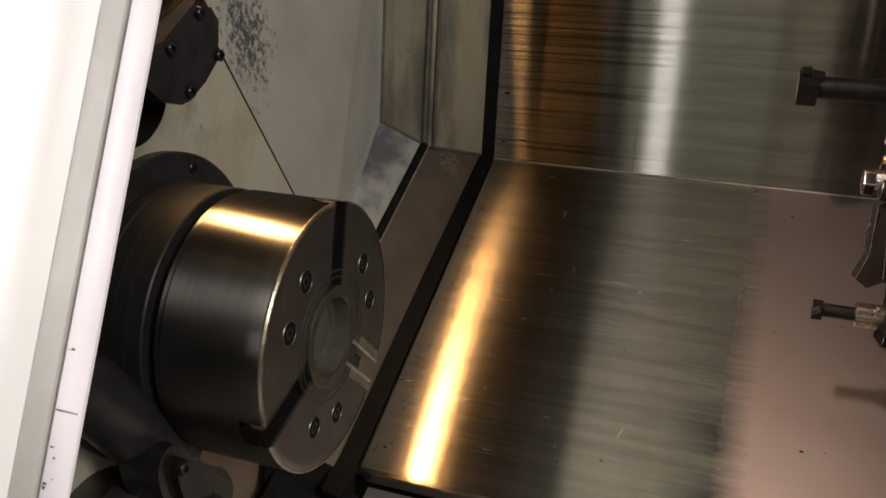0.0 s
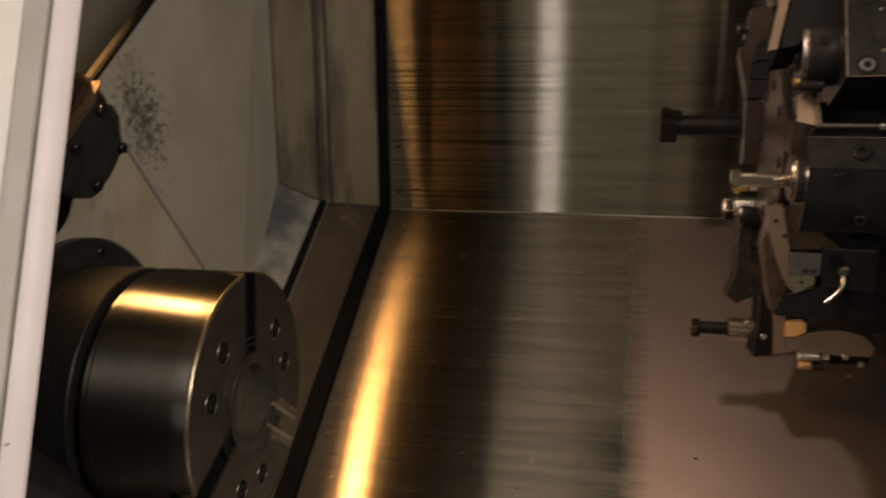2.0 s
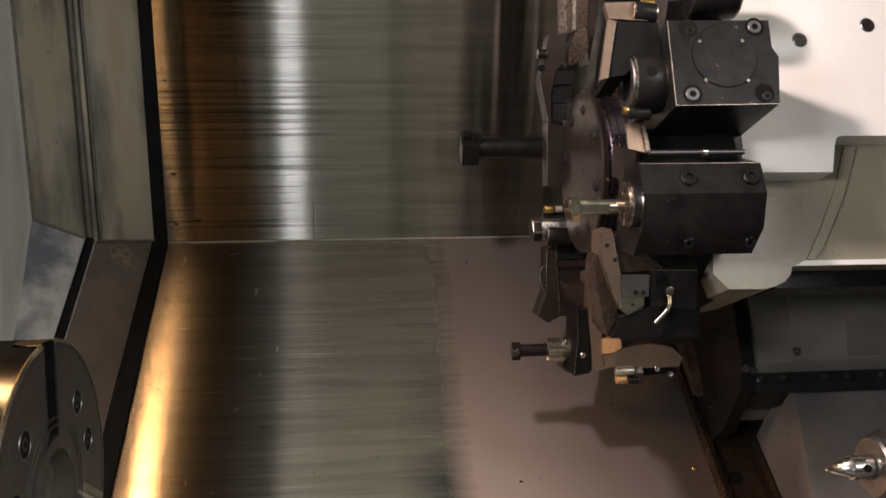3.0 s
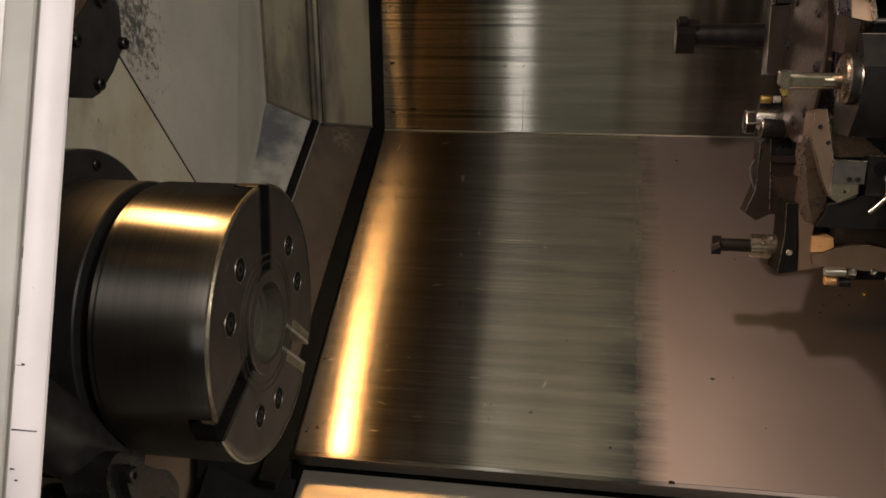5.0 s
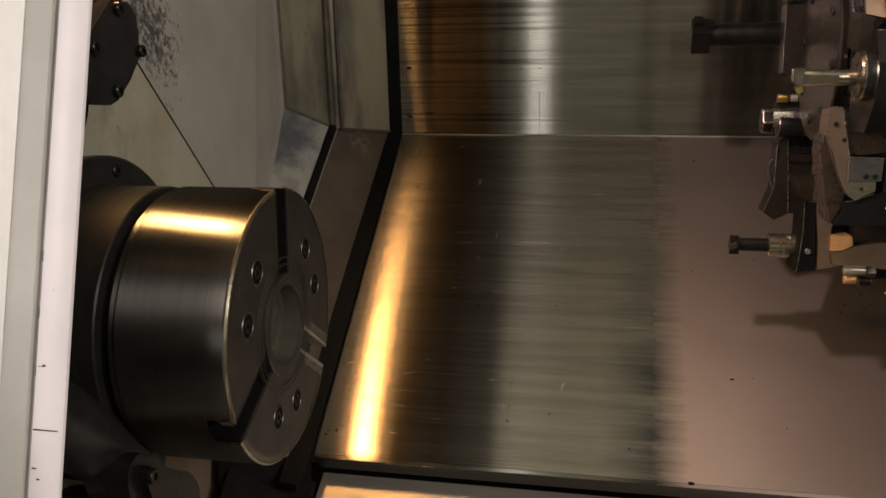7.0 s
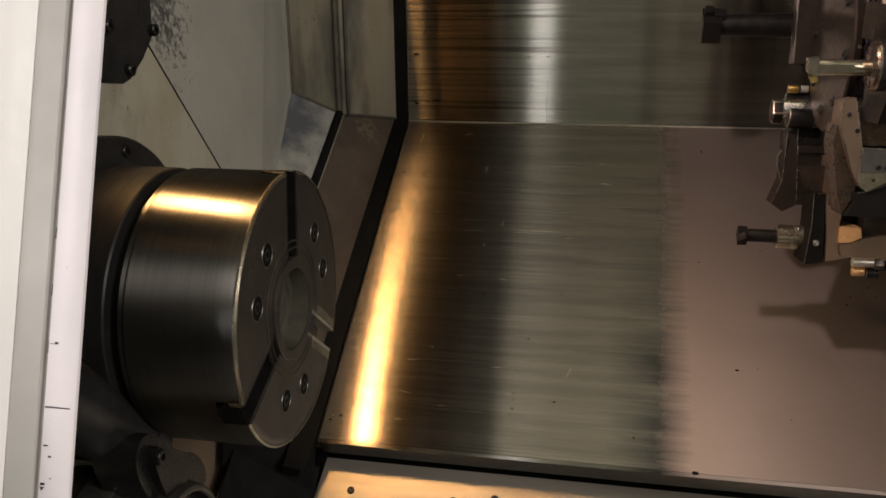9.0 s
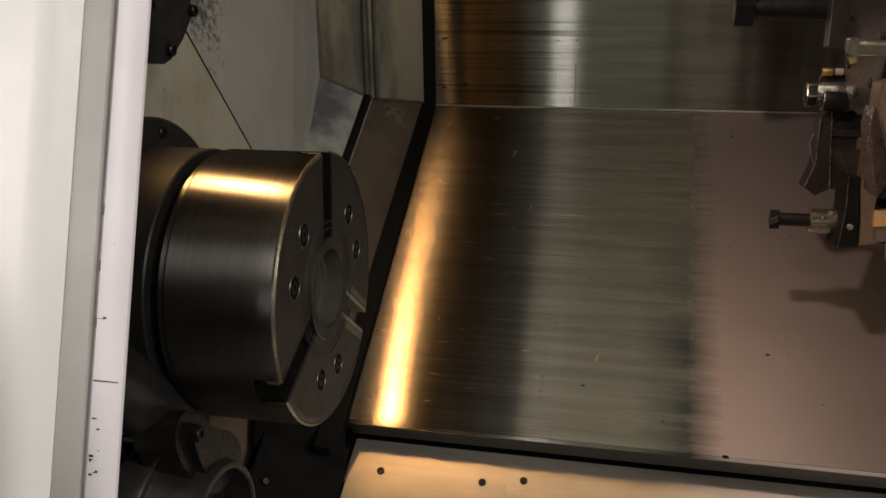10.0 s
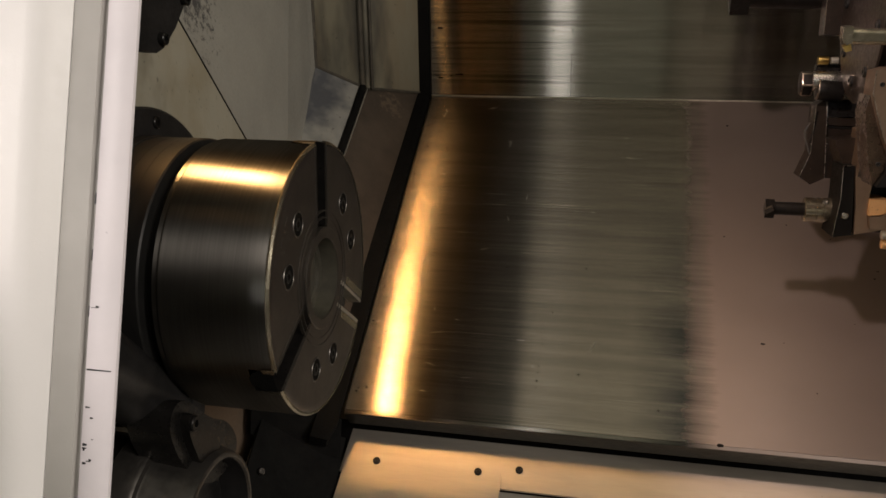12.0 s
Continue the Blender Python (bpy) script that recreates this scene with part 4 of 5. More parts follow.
for k in range(22):
    along = rng.choice((-0.035, -0.100, -0.118, -0.135, -0.165, -0.20)) + rng.uniform(-0.008, 0.008) if k else -0.0755
    x0 = 0.0285 + (0.0 if k == 0 else rng.uniform(0.0, 0.006))
    wide = 0.0165 if k == 0 else rng.uniform(0.0006, 0.0032)
    high = 0.0005 if k == 0 else rng.uniform(0.0002, 0.0009)
    tick = [DO + DD * (along + a) + DN * 0.0024 + Vector((x, 0, 0)) for x, a in ((x0, -high), (x0 + wide, -high * 0.6), (x0 + wide, high * 0.6), (x0, high))]
    part("scuff_mark", slab(tick, 0.0003, 0, -DN), SCUFF, door)
for x, along in ((0.0240, -0.005), (0.0238, 0.030), (0.0242, -0.040), (0.010, -0.19)):
    part("scuff_mark", slab([DO + DD * (along + a) + DN * (-0.0038 if x > 0.02 else 0.0015) + Vector((x + b, 0, 0)) for b, a in ((-0.0012, -0.004), (0.0012, -0.003), (0.0010, 0.004), (-0.001, 0.003))], 0.0004, 0, -DN), SCUFF, door)

# ---- rail, way covers, tailstock ----
rail = thing("guide_rail", (0.82, -0.45, 0.0), "oil-browned steel guide rail with raised edges", "rail")
part("base", box(0.792, 0.858, -0.95, 0.02, -0.002, 0.012, 0.0015), BROWN_STEEL, rail)
part("edge", box(0.789, 0.7965, -0.95, 0.02, -0.002, 0.020, 0.0015), BROWN_STEEL, rail)
part("edge", box(0.850, 0.858, -0.95, 0.02, 0.0125, 0.022, 0.0015), BROWN_STEEL, rail)
part("bolt_hole", rod((0.8145, -0.504, 0.0118), (0.8145, -0.504, 0.0126), 0.0100, 24), RUBBER, rail, "dark bolt hole")
for x, y in ((0.768, -0.479), (0.742, -0.330)):
    part("screw_head", socket_screw((x, y, 0.0), (0, 0, 1), 0.0035, 0.001, 0.0015), BRASS, rail, "bright screw head beside the rail")
wc = thing("way_cover", (0.95, -0.45, 0.0), "grey-green sheet steel way cover with dark ledge", "cover")
part("upper_box", prism([(-0.20, 0.245), (-0.345, 0.238), (-0.448, 0.180), (-0.452, 0.165), (-0.44, 0.05), (-0.20, 0.05)], 0.815, 1.40, 0.002), COVER_GREY, wc, "grey-green upper cover")
part("inset_sheet", slab(((0.8665, -0.3535, 0.2350), (1.40, -0.3535, 0.2350), (1.40, -0.4475, 0.1820), (0.8555, -0.4475, 0.1820)), 0.0018, 0.0006, (0, -0.5, 0.86)), COVER_GREY, wc)
part("pale_sheet", slab(((0.9356, -0.4050, 0.2090), (1.40, -0.4050, 0.2090), (1.40, -0.4455, 0.1862), (0.9297, -0.4455, 0.1862)), 0.002, 0.0005, (0, -0.5, 0.86)), PINK_SHEET, wc, "dull pinkish lap sheet")
part("ledge", prism([(-0.44, 0.1645), (-0.470, 0.166), (-0.478, 0.157), (-0.470, 0.149), (-0.44, 0.149)], 0.815, 1.40, 0.002), DARK_STEEL, wc, "oily black ledge")
part("lower_box", prism([(-0.445, 0.148), (-0.474, 0.1485), (-0.62, 0.070), (-0.90, -0.02), (-0.90, -0.06), (-0.445, -0.06)], 0.862, 1.40, 0.002), COVER_DARK, wc, "dark grey lower cover")
for x in (0.864, 0.965):
    part("cover_bolt", socket_screw((x, -0.438, 0.1868), (0, -0.49, 0.87), 0.0055, 0.003, 0.004), TOOL_GREY, wc)
for x in (0.815, 0.845, 0.90, 0.93, 0.975, 1.02):
    part("ledge_bolt", rod((x, -0.462, 0.165), (x, -0.464, 0.1695), 0.004, 10, 0.003), TOOL_GREY, wc)

ts = thing("tailstock_centre", (0.80, -0.705, 0.343), "bright pointed live centre of the tailstock", "centre")
part("point", turned(((0.7285, 0.0), (0.7545, 0.0092), (0.7550, 0.0105), (0.7725, 0.0112), (0.7735, 0.009)), -0.705, 0.343, 40), BRIGHT, ts, "bright ground point")
part("body", turned(((0.774, 0.012), (0.7745, 0.026), (0.777, 0.028), (0.786, 0.028), (0.788, 0.032), (0.84, 0.034), (0.84, 0.0)), -0.705, 0.343, 48), TOOL_GREY, ts, "grey ringed body")
part("quill", turned(((0.8402, 0.045), (1.10, 0.045), (1.10, 0.0)), -0.705, 0.343, 48), TOOL_GREY, ts, "steel quill")
part("grease_screw", rod((0.7650, -0.7118, 0.3515), (0.7650, -0.7126, 0.3528), 0.0034, 14), RUBBER, ts, "dark grease hole")
tb = thing("tailstock", (1.25, -0.70, 0.0), "dark cast tailstock carrying the quill", "tailstock")
part("body", prism([(-0.60, 0.42), (-0.80, 0.42), (-0.83, 0.30), (-0.80, -0.05), (-0.60, -0.05)], 1.06, 1.38, 0.01), DARK_STEEL, tb)

sd = thing("saddle_block", (0.79, -0.42, 0.12), "oily black saddle block beside the way cover", "saddle")
part("block", prism([(-0.30, 0.225), (-0.352, 0.226), (-0.445, 0.172), (-0.462, 0.150), (-0.462, 0.06), (-0.45, 0.0215), (-0.30, 0.0215)], 0.797, 0.8145, 0.003), OIL_BLACK, sd)
part("skirt", prism([(-0.44, 0.160), (-0.466, 0.145), (-0.462, 0.110), (-0.436, 0.062), (-0.40, 0.062), (-0.40, 0.16)], 0.815, 0.8615, 0.002), OIL_BLACK, sd, "oil-wet black skirt")
part("foot", prism([(-0.40, 0.062), (-0.432, 0.060), (-0.424, 0.0225), (-0.40, 0.0225)], 0.7975, 0.8495, 0.002), OIL_BLACK, sd, "black foot on the rail")
part("skirt_edge", rod((0.787, -0.4265, 0.064), (0.8615, -0.4375, 0.064), 0.0012, 8), TOOL_GREY, sd, "thin worn lower edge")
for x, y, z in ((0.801, -0.447, 0.168), (0.810, -0.449, 0.166)):
    part("bolt", rod((x, y, z), (x, y - 0.003, z + 0.005), 0.0045, 12, 0.004), TOOL_GREY, sd)

# ---- turret ----
TY, TZ = -0.293, 0.363


def tur(phi, r, x, s=0.0):
    """A point of the turret: station angle, radius, x, and sideways offset."""
    a = radians(phi)
    return Vector((x, TY + r * math.cos(a) - s * math.sin(a), TZ + r * math.sin(a) + s * math.cos(a)))


def station_prism(phi, outline, x0, x1, bev=0.002):
    """An outline of (radius, sideways) at a station, pulled along x."""
    pts = [tur(phi, r, 0, s) for r, s in outline]
    return prism([(p.y, p.z) for p in pts], x0, x1, bev)


def out(phi):
    return Vector((0, math.cos(radians(phi)), math.sin(radians(phi))))


# slide housing behind the turret
N125 = out(125)
T125 = Vector((0, N125.z, -N125.y)) * -1     # down the housing's face


def on_face(x, down, lift=0.0, o=Vector((0, -0.302, 0.546))):
    return o + T125 * down + N125 * lift + Vector((x, 0, 0))


hs = thing("turret_housing", (0.95, -0.2, 0.45), "cream painted cast turret slide housing with oil stains", "housing")
part("front_plate", slab([on_face(*p) for p in ((0.716, -0.20), (1.40, -0.20), (1.40, 0.110), (0.834, 0.110), (0.828, 0.112), (0.8245, 0.120), (0.8181, 0.150), (0.716, 0.1495))], 0.030, 0.004, -N125), CREAM, hs, "cream front plate")
part("casting", slab([on_face(x, d, -0.032) for x, d in ((0.726, -0.19), (1.40, -0.19), (1.40, 0.246), (0.7772, 0.2437), (0.7745, 0.252), (0.7676, 0.2593), (0.755, 0.265), (0.7419, 0.2671), (0.7052, 0.2663), (0.690, 0.250), (0.700, 0.16), (0.726, 0.15))], 0.16, 0.008, -N125), CREAM_SHADED, hs, "rounded stained cream casting, its shade put into the paint colour")
part("step_edge", slab([on_face(x, d, -0.0285) for x, d in ((0.852, 0.113), (0.866, 0.113), (0.842, 0.172), (0.812, 0.225), (0.800, 0.238), (0.794, 0.236), (0.815, 0.200), (0.836, 0.158))], 0.004, 0.0015, -N125), CREAM_SHADED, hs, "raised cream step")
part("lower_ledge", slab([on_face(x, d, -0.029) for x, d in ((0.790, 0.238), (1.40, 0.240), (1.40, 0.2455), (0.780, 0.2435))], 0.004, 0.001, -N125), CREAM, hs, "pale lower edge")
part("rear_ledge", slab([on_face(x, d, -0.060) for x, d in ((0.775, 0.235), (1.40, 0.237), (1.40, 0.262), (0.770, 0.262))], 0.05, 0.002, -N125), OIL_BLACK, hs, "oily black ledge under the casting")
for x, d in ((0.802, 0.0), (0.882, -0.018)):
    part("plate_hole", socket_screw(on_face(x, d, 0.0), N125, 0.0085, 0.004, 0.0003), TOOL_GREY, hs)

turret = thing("tool_turret", (0.66, TY, TZ), "dark twelve-station lathe tool turret", "turret")
drum = [(TY + 0.182 * math.cos(radians(15 + 30 * k)), TZ + 0.182 * math.sin(radians(15 + 30 * k))) for k in range(12)]
part("drum", prism(drum, 0.652, 0.712, 0.003), TOOL_BLACK, turret, "oily black twelve-sided drum")
part("face_disc", turned(((0.5985, 0.096), (0.592, 0.098), (0.590, 0.096), (0.590, 0.0)), TY, TZ, 80), BROWN_DARK, turret, "oily dark brown face disc")
part("hub", turned(((0.652, 0.130), (0.650, 0.106), (0.634, 0.106), (0.632, 0.101), (0.622, 0.101), (0.620, 0.097), (0.612, 0.097), (0.611, 0.0945), (0.609, 0.0945), (0.608, 0.097), (0.604, 0.097), (0.603, 0.092), (0.5985, 0.092)), TY, TZ, 80), HUB_STEEL, turret, "shiny blued steel hub rings")
for k in range(8):
    a = radians(20 + 45 * k)
    part("hub_screw", socket_screw((0.590, TY + 0.075 * math.cos(a), TZ + 0.075 * math.sin(a)), (-1, 0, 0), 0.006, 0.003, 0.002), DARK_STEEL, turret)
part("neck", turned(((0.712, 0.125), (0.78, 0.125), (0.78, 0.0)), TY, TZ, 64), DARK_STEEL, turret, "dark turret neck")


G = "tool holders on the turret"
# boring block with round cover
b1 = thing("boring_holder", tur(122, 0.2, 0.66), "black block tool holder with bolted round cover", "tool holder", G)
c1 = Vector((0, -0.4275, 0.591))


def f1(x, down, lift=0.0):
    return c1 + T125 * down + N125 * lift + Vector((x, 0, 0))


part("block", slab([f1(x, d) for x, d in ((0.6124, -0.0416), (0.7105, -0.0428), (0.7105, -0.0151), (0.716, -0.006), (0.7110, 0.0412), (0.6125, 0.0426))], 0.105, 0.0012, -N125), TOOL_BLACK, b1, "black oxide steel block")
cover = part("cover", rod(f1(0.6634, -0.0059, -0.001), f1(0.6634, -0.0059, 0.0012), 0.0305, 56), TOOL_BLACK, b1, "round cover plate")
part("cover_groove", tube([f1(0.6634 + 0.0308 * math.cos(k * math.pi / 24), -0.0059 + 0.0308 * math.sin(k * math.pi / 24), 0.0) for k in range(49)], 0.0006, 6), RUBBER, cover)
for k, (x, d) in enumerate(((0.6312, -0.0342), (0.696, -0.0357), (0.6291, 0.0316), (0.6976, 0.0306))):
    well = part("bolt_well", rod(f1(x, d, -0.001), f1(x, d, 0.0004), 0.0092, 24), RUBBER, b1, "dark bolt recess")
    part("bolt", socket_screw(f1(x, d, -0.0006) if k in (1, 2) else f1(x + 0.002, d + 0.003, -0.0008), N125, 0.0070 if k in (1, 2) else 0.0048, 0.0018, 0.0006), TOOL_GREY if k in (1, 2) else TOOL_BLACK, well)
for x, d in ((0.6406, -0.0200), (0.6816, -0.0207), (0.6423, 0.0189), (0.6828, 0.0189)):
    part("pin", rod(f1(x, d), f1(x, d, 0.0022), 0.0018, 10), TOOL_PALE, cover)
# black stands in for the shade that the block throws on its foot
part("foot", slab([f1(x, d, -0.080) for x, d in ((0.598, 0.035), (0.700, 0.035), (0.706, 0.095), (0.598, 0.095))], 0.03, 0.0015, -N125), RUBBER, b1, "stepped foot, coloured black for the block's shade")
part("foot_face", slab([f1(x, d, -0.050) for x, d in ((0.5805, 0.040), (0.5935, 0.0365), (0.5975, 0.0699), (0.5810, 0.0660))], 0.004, 0.001, -N125), LIT_TAN_STEEL, b1, "foot's face, coloured a lit tan")
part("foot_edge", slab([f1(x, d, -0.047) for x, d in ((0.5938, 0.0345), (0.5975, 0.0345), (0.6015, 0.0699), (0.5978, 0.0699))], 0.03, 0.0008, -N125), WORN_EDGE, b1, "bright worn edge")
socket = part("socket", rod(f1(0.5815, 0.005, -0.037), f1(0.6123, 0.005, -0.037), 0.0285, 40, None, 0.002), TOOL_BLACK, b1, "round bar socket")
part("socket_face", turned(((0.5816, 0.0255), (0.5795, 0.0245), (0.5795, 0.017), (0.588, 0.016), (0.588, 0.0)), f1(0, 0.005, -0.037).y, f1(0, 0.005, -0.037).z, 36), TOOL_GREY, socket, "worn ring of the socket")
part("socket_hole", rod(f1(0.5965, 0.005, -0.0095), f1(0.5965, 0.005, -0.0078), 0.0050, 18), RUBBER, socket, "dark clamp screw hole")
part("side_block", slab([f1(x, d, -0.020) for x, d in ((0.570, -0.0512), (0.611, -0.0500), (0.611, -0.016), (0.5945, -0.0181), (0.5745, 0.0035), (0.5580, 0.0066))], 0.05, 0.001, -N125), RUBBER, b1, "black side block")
# lit sides of the black block, as separate tan plates
part("side_face", slab([f1(x, d, -0.018) for x, d in ((0.5618, -0.0524), (0.5693, -0.0501), (0.5568, 0.0075), (0.5491, 0.0097))], 0.006, 0.001, -N125), LIT_TAN_STEEL, b1, "side face, coloured a lit tan")
part("top_face", slab([f1(x, d, -0.022) for x, d in ((0.5612, -0.0716), (0.6003, -0.0732), (0.6018, -0.053), (0.5637, -0.0551))], 0.008, 0.001, -N125), LIT_TAN_STEEL, b1, "top face, coloured a lit tan")
part("nozzle", rod(f1(0.5735, 0.0335, -0.034), f1(0.5785, 0.0335, -0.034), 0.0042, 16, None, 0.001), BRASS, b1, "brass coolant nozzle")
part("nozzle_body", rod(f1(0.5790, 0.0350, -0.036), f1(0.6000, 0.0360, -0.036), 0.0062, 16, None, 0.001), OIL_BLACK, b1)

# turning bar holder with chamfered block
b2 = thing("bar_holder", tur(150, 0.2, 0.65), "chamfered black block holding a pale boring bar", "tool holder", G)
part("block", station_prism(150, [(0.165, -0.036), (0.225, -0.036), (0.244, -0.010), (0.243, 0.024), (0.222, 0.054), (0.165, 0.060)], 0.588, 0.708, 0.0015), TOOL_BLACK, b2, "black oxide steel block")
collet = part("collet", rod(tur(150, 0.224, 0.577, 0.003), tur(150, 0.224, 0.5885, 0.003), 0.0225, 36, None, 0.002), TOOL_BLACK, b2, "ringed collet")
part("collet_ring", turned(((0.5772, 0.0215), (0.575, 0.0205), (0.575, 0.006)), tur(150, 0.224, 0, 0.003).y, tur(150, 0.224, 0, 0.003).z, 36, False), BROWN_STEEL, collet)
bar = part("bar", rod(tur(150, 0.224, 0.5275, 0.005), tur(150, 0.224, 0.5760, 0.005), 0.0072, 24, None, 0.001), TOOL_PALE, b2, "pale boring bar")
part("bar_flat", slab([tur(150, 0.2318, x, s) for x, s in ((0.530, 0.0015), (0.560, 0.0015), (0.560, 0.0085), (0.530, 0.0085))], 0.004, 0.0005, -out(150)), TOOL_PALE, bar)
part("tip", slab([tur(150, 0.2335, x, s) for x, s in ((0.5225, -0.0035), (0.5305, -0.0045), (0.5310, 0.0100), (0.5265, 0.0120), (0.5225, 0.0075))], 0.014, 0.0008, -out(150)), TOOL_PALE, bar, "bright tip")
part("insert", slab([tur(150, 0.2305, x, s) for x, s in ((0.5240, 0.0125), (0.5305, 0.0110), (0.5320, 0.0165), (0.5270, 0.0180))], 0.006, 0.0005, -out(150)), BRASS, bar, "brassy insert")
n_hi = (tur(150, 0.225, 0, -0.036) - tur(150, 0.244, 0, -0.010)).cross(Vector((1, 0, 0))).normalized()
if n_hi.dot(out(150)) < 0:
    n_hi = -n_hi
for x in (0.634, 0.695):
    part("bolt", socket_screw(tur(150, 0.2345, x, -0.0230) + n_hi * 0.0004, n_hi, 0.0082, 0.005, 0.002), TOOL_BLACK, b2)
    part("bolt", socket_screw(tur(150, 0.2325, x + 0.004, 0.039), out(163), 0.0055, 0.004, 0.003), TOOL_BLACK, b2)
part("arm", slab([tur(150, 0.215, x, s) for x, s in ((0.577, -0.050), (0.588, -0.046), (0.5875, -0.018), (0.577, -0.018))], 0.04, 0.001, -out(150)), BROWN_DARK, b2, "oil-browned arm beside the block")
part("spray_pipe", rod(tur(138.4, 0.232, 0.596), tur(138.4, 0.232, 0.690), 0.0024, 12), TOOL_GREY, b2, "thin bright pipe")
part("pipe_nut", rod(tur(138.4, 0.232, 0.648), tur(138.4, 0.232, 0.653), 0.0042, 12), BRIGHT, b2)

N143 = out(143)
T143 = Vector((0, -N143.z, N143.y))


def view(o, x, d, h=0.0):
    return Vector((x, o[0], o[1])) + T143 * d + N143 * h


def plate_at(ob, name, o, pts, h, thick, mat, label="", bev=0.001):
    return part(name, slab([view(o, x, d, h) for x, d in pts], thick, bev, -N143), mat, ob, label)


# turning tool with clamp plates
OA, OB, OC, OD = (-0.50, 0.37), (-0.42, 0.20), (-0.30, 0.16), (-0.12, 0.42)
b3 = thing("turning_holder", view(OA, 0.63, 0.0), "oily turning tool holder with browned clamp plate and bright lever", "tool holder", G)
plate_at(b3, "body", OA, ((0.5932, -0.0342), (0.6772, -0.0325), (0.6790, 0.056), (0.5891, 0.0541)), -0.018, 0.09, OIL_BLACK, "black steel body")
plate_at(b3, "clamp_plate", OA, ((0.5686, -0.0580), (0.5792, -0.0613), (0.5891, -0.0134), (0.5888, 0.0218), (0.5809, 0.0051), (0.5675, -0.0360)), 0.0, 0.035, LIT_TAN_STEEL, "clamp plate, coloured a lit tan")
plate_at(b3, "rear_plate", OA, ((0.568, -0.0355), (0.5812, 0.0069), (0.5895, 0.0248), (0.5871, 0.0366), (0.5789, 0.0518), (0.5727, 0.0291), (0.5652, -0.0193)), -0.010, 0.04, BROWN_STEEL, "oil-browned lower plate")
# brown plate laid in the outline of a diagonal shadow
plate_at(b3, "wedge", OA, ((0.5815, -0.0585), (0.5947, -0.0535), (0.6385, -0.0185), (0.5987, -0.0158), (0.5905, -0.0165)), -0.008, 0.03, BROWN_STEEL, "brown wedge, shaped as the diagonal shadow there")
plate_at(b3, "wedge_face", OA, ((0.5935, -0.0567), (0.6126, -0.0564), (0.6068, -0.0349)), -0.0045, 0.010, LIT_TAN_STEEL, "tan triangular face")
plate_at(b3, "key_block", OA, ((0.5895, -0.0140), (0.6187, -0.0133), (0.6178, 0.0084), (0.5892, 0.0088)), 0.004, 0.017, TOOL_GREY, "dark grey key block")
plate_at(b3, "key_facet", OA, ((0.5892, 0.0092), (0.6134, 0.0088), (0.6135, 0.0178), (0.5957, 0.0268), (0.5892, 0.0224)), 0.003, 0.016, TOOL_PALE, "pale worn facet")
plate_at(b3, "undercut", OA, ((0.5882, 0.0297), (0.5965, 0.0275), (0.6198, 0.0193), (0.6742, 0.0237), (0.6747, 0.0522), (0.5800, 0.0516), (0.5880, 0.0375)), 0.0, 0.02, RUBBER, "black undercut block")
grey = plate_at(b3, "side_block", OA, ((0.6206, -0.0186), (0.6706, -0.0175), (0.6689, 0.0238), (0.6205, 0.0190)), 0.0015, 0.02, TOOL_BLACK, "black side block")
part("block_hole", rod(view(OA, 0.6335, -0.0060, 0.0008), view(OA, 0.6335, -0.0060, 0.0022), 0.0075, 20), RUBBER, grey, "dark bolt recess")
part("block_edge", rod(view(OA, 0.6206, -0.0188, 0.0012), view(OA, 0.6706, -0.0177, 0.0012), 0.0008, 8), WORN_EDGE, grey, "thin worn edge")
for x, d in ((0.604, 0.004), (0.612, 0.004)):
    part("key_screw", socket_screw(view(OA, x, d, 0.004), N143, 0.0026, 0.002, 0.001), DARK_STEEL, b3)
part("key_screw", socket_screw(view(OA, 0.6010, 0.0160, 0.003), N143, 0.0016, 0.001, 0.0005), DARK_STEEL, b3)
lever = part("lever", tube([view(OA, 0.6229, 0.0350, 0.010), view(OA, 0.6320, 0.0262, 0.010), view(OA, 0.6371, 0.0205, 0.009), view(OA, 0.6388, 0.0150, 0.008), view(OA, 0.6393, 0.0059, 0.004)], 0.0026, 12), TOOL_PALE, b3, "bright bent lever pin")
part("lever_knob", rod(view(OA, 0.6393, 0.0030, -0.002), view(OA, 0.6393, 0.0030, 0.008), 0.0048, 14, None, 0.001), TOOL_GREY, lever)
for x, d in ((0.5745, -0.045), (0.5830, -0.030), (0.5800, 0.030)):
    part("plate_screw", socket_screw(view(OA, x, d, 0.0 if d < 0 else -0.004), N143, 0.0022, 0.001, 0.0008), DARK_STEEL, b3)

# plates at the lower side, one coloured orange for the lamp light on it
b4 = thing("lower_holder", view(OB, 0.66, 0.0), "oil-browned steel holder with lamp-orange coloured face and clamp screw", "tool holder", G)
plate_at(b4, "side_plate", OB, ((0.6043, -0.0790), (0.6149, -0.0829), (0.6223, -0.0401), (0.6183, -0.0014), (0.6184, 0.0170), (0.6210, 0.0325), (0.6371, 0.0345), (0.6071, 0.0408), (0.6060, 0.010), (0.6017, -0.0301)), -0.004, 0.05, LIT_TAN_STEEL, "side plate, coloured a lit tan")
plate_at(b4, "lit_face", OB, ((0.6187, -0.0015), (0.6411, -0.0007), (0.6427, 0.0105), (0.6313, 0.0163), (0.6187, 0.0174)), 0.001, 0.05, LAMPLIT_BRASS, "face with the halogen's orange put into its colour")
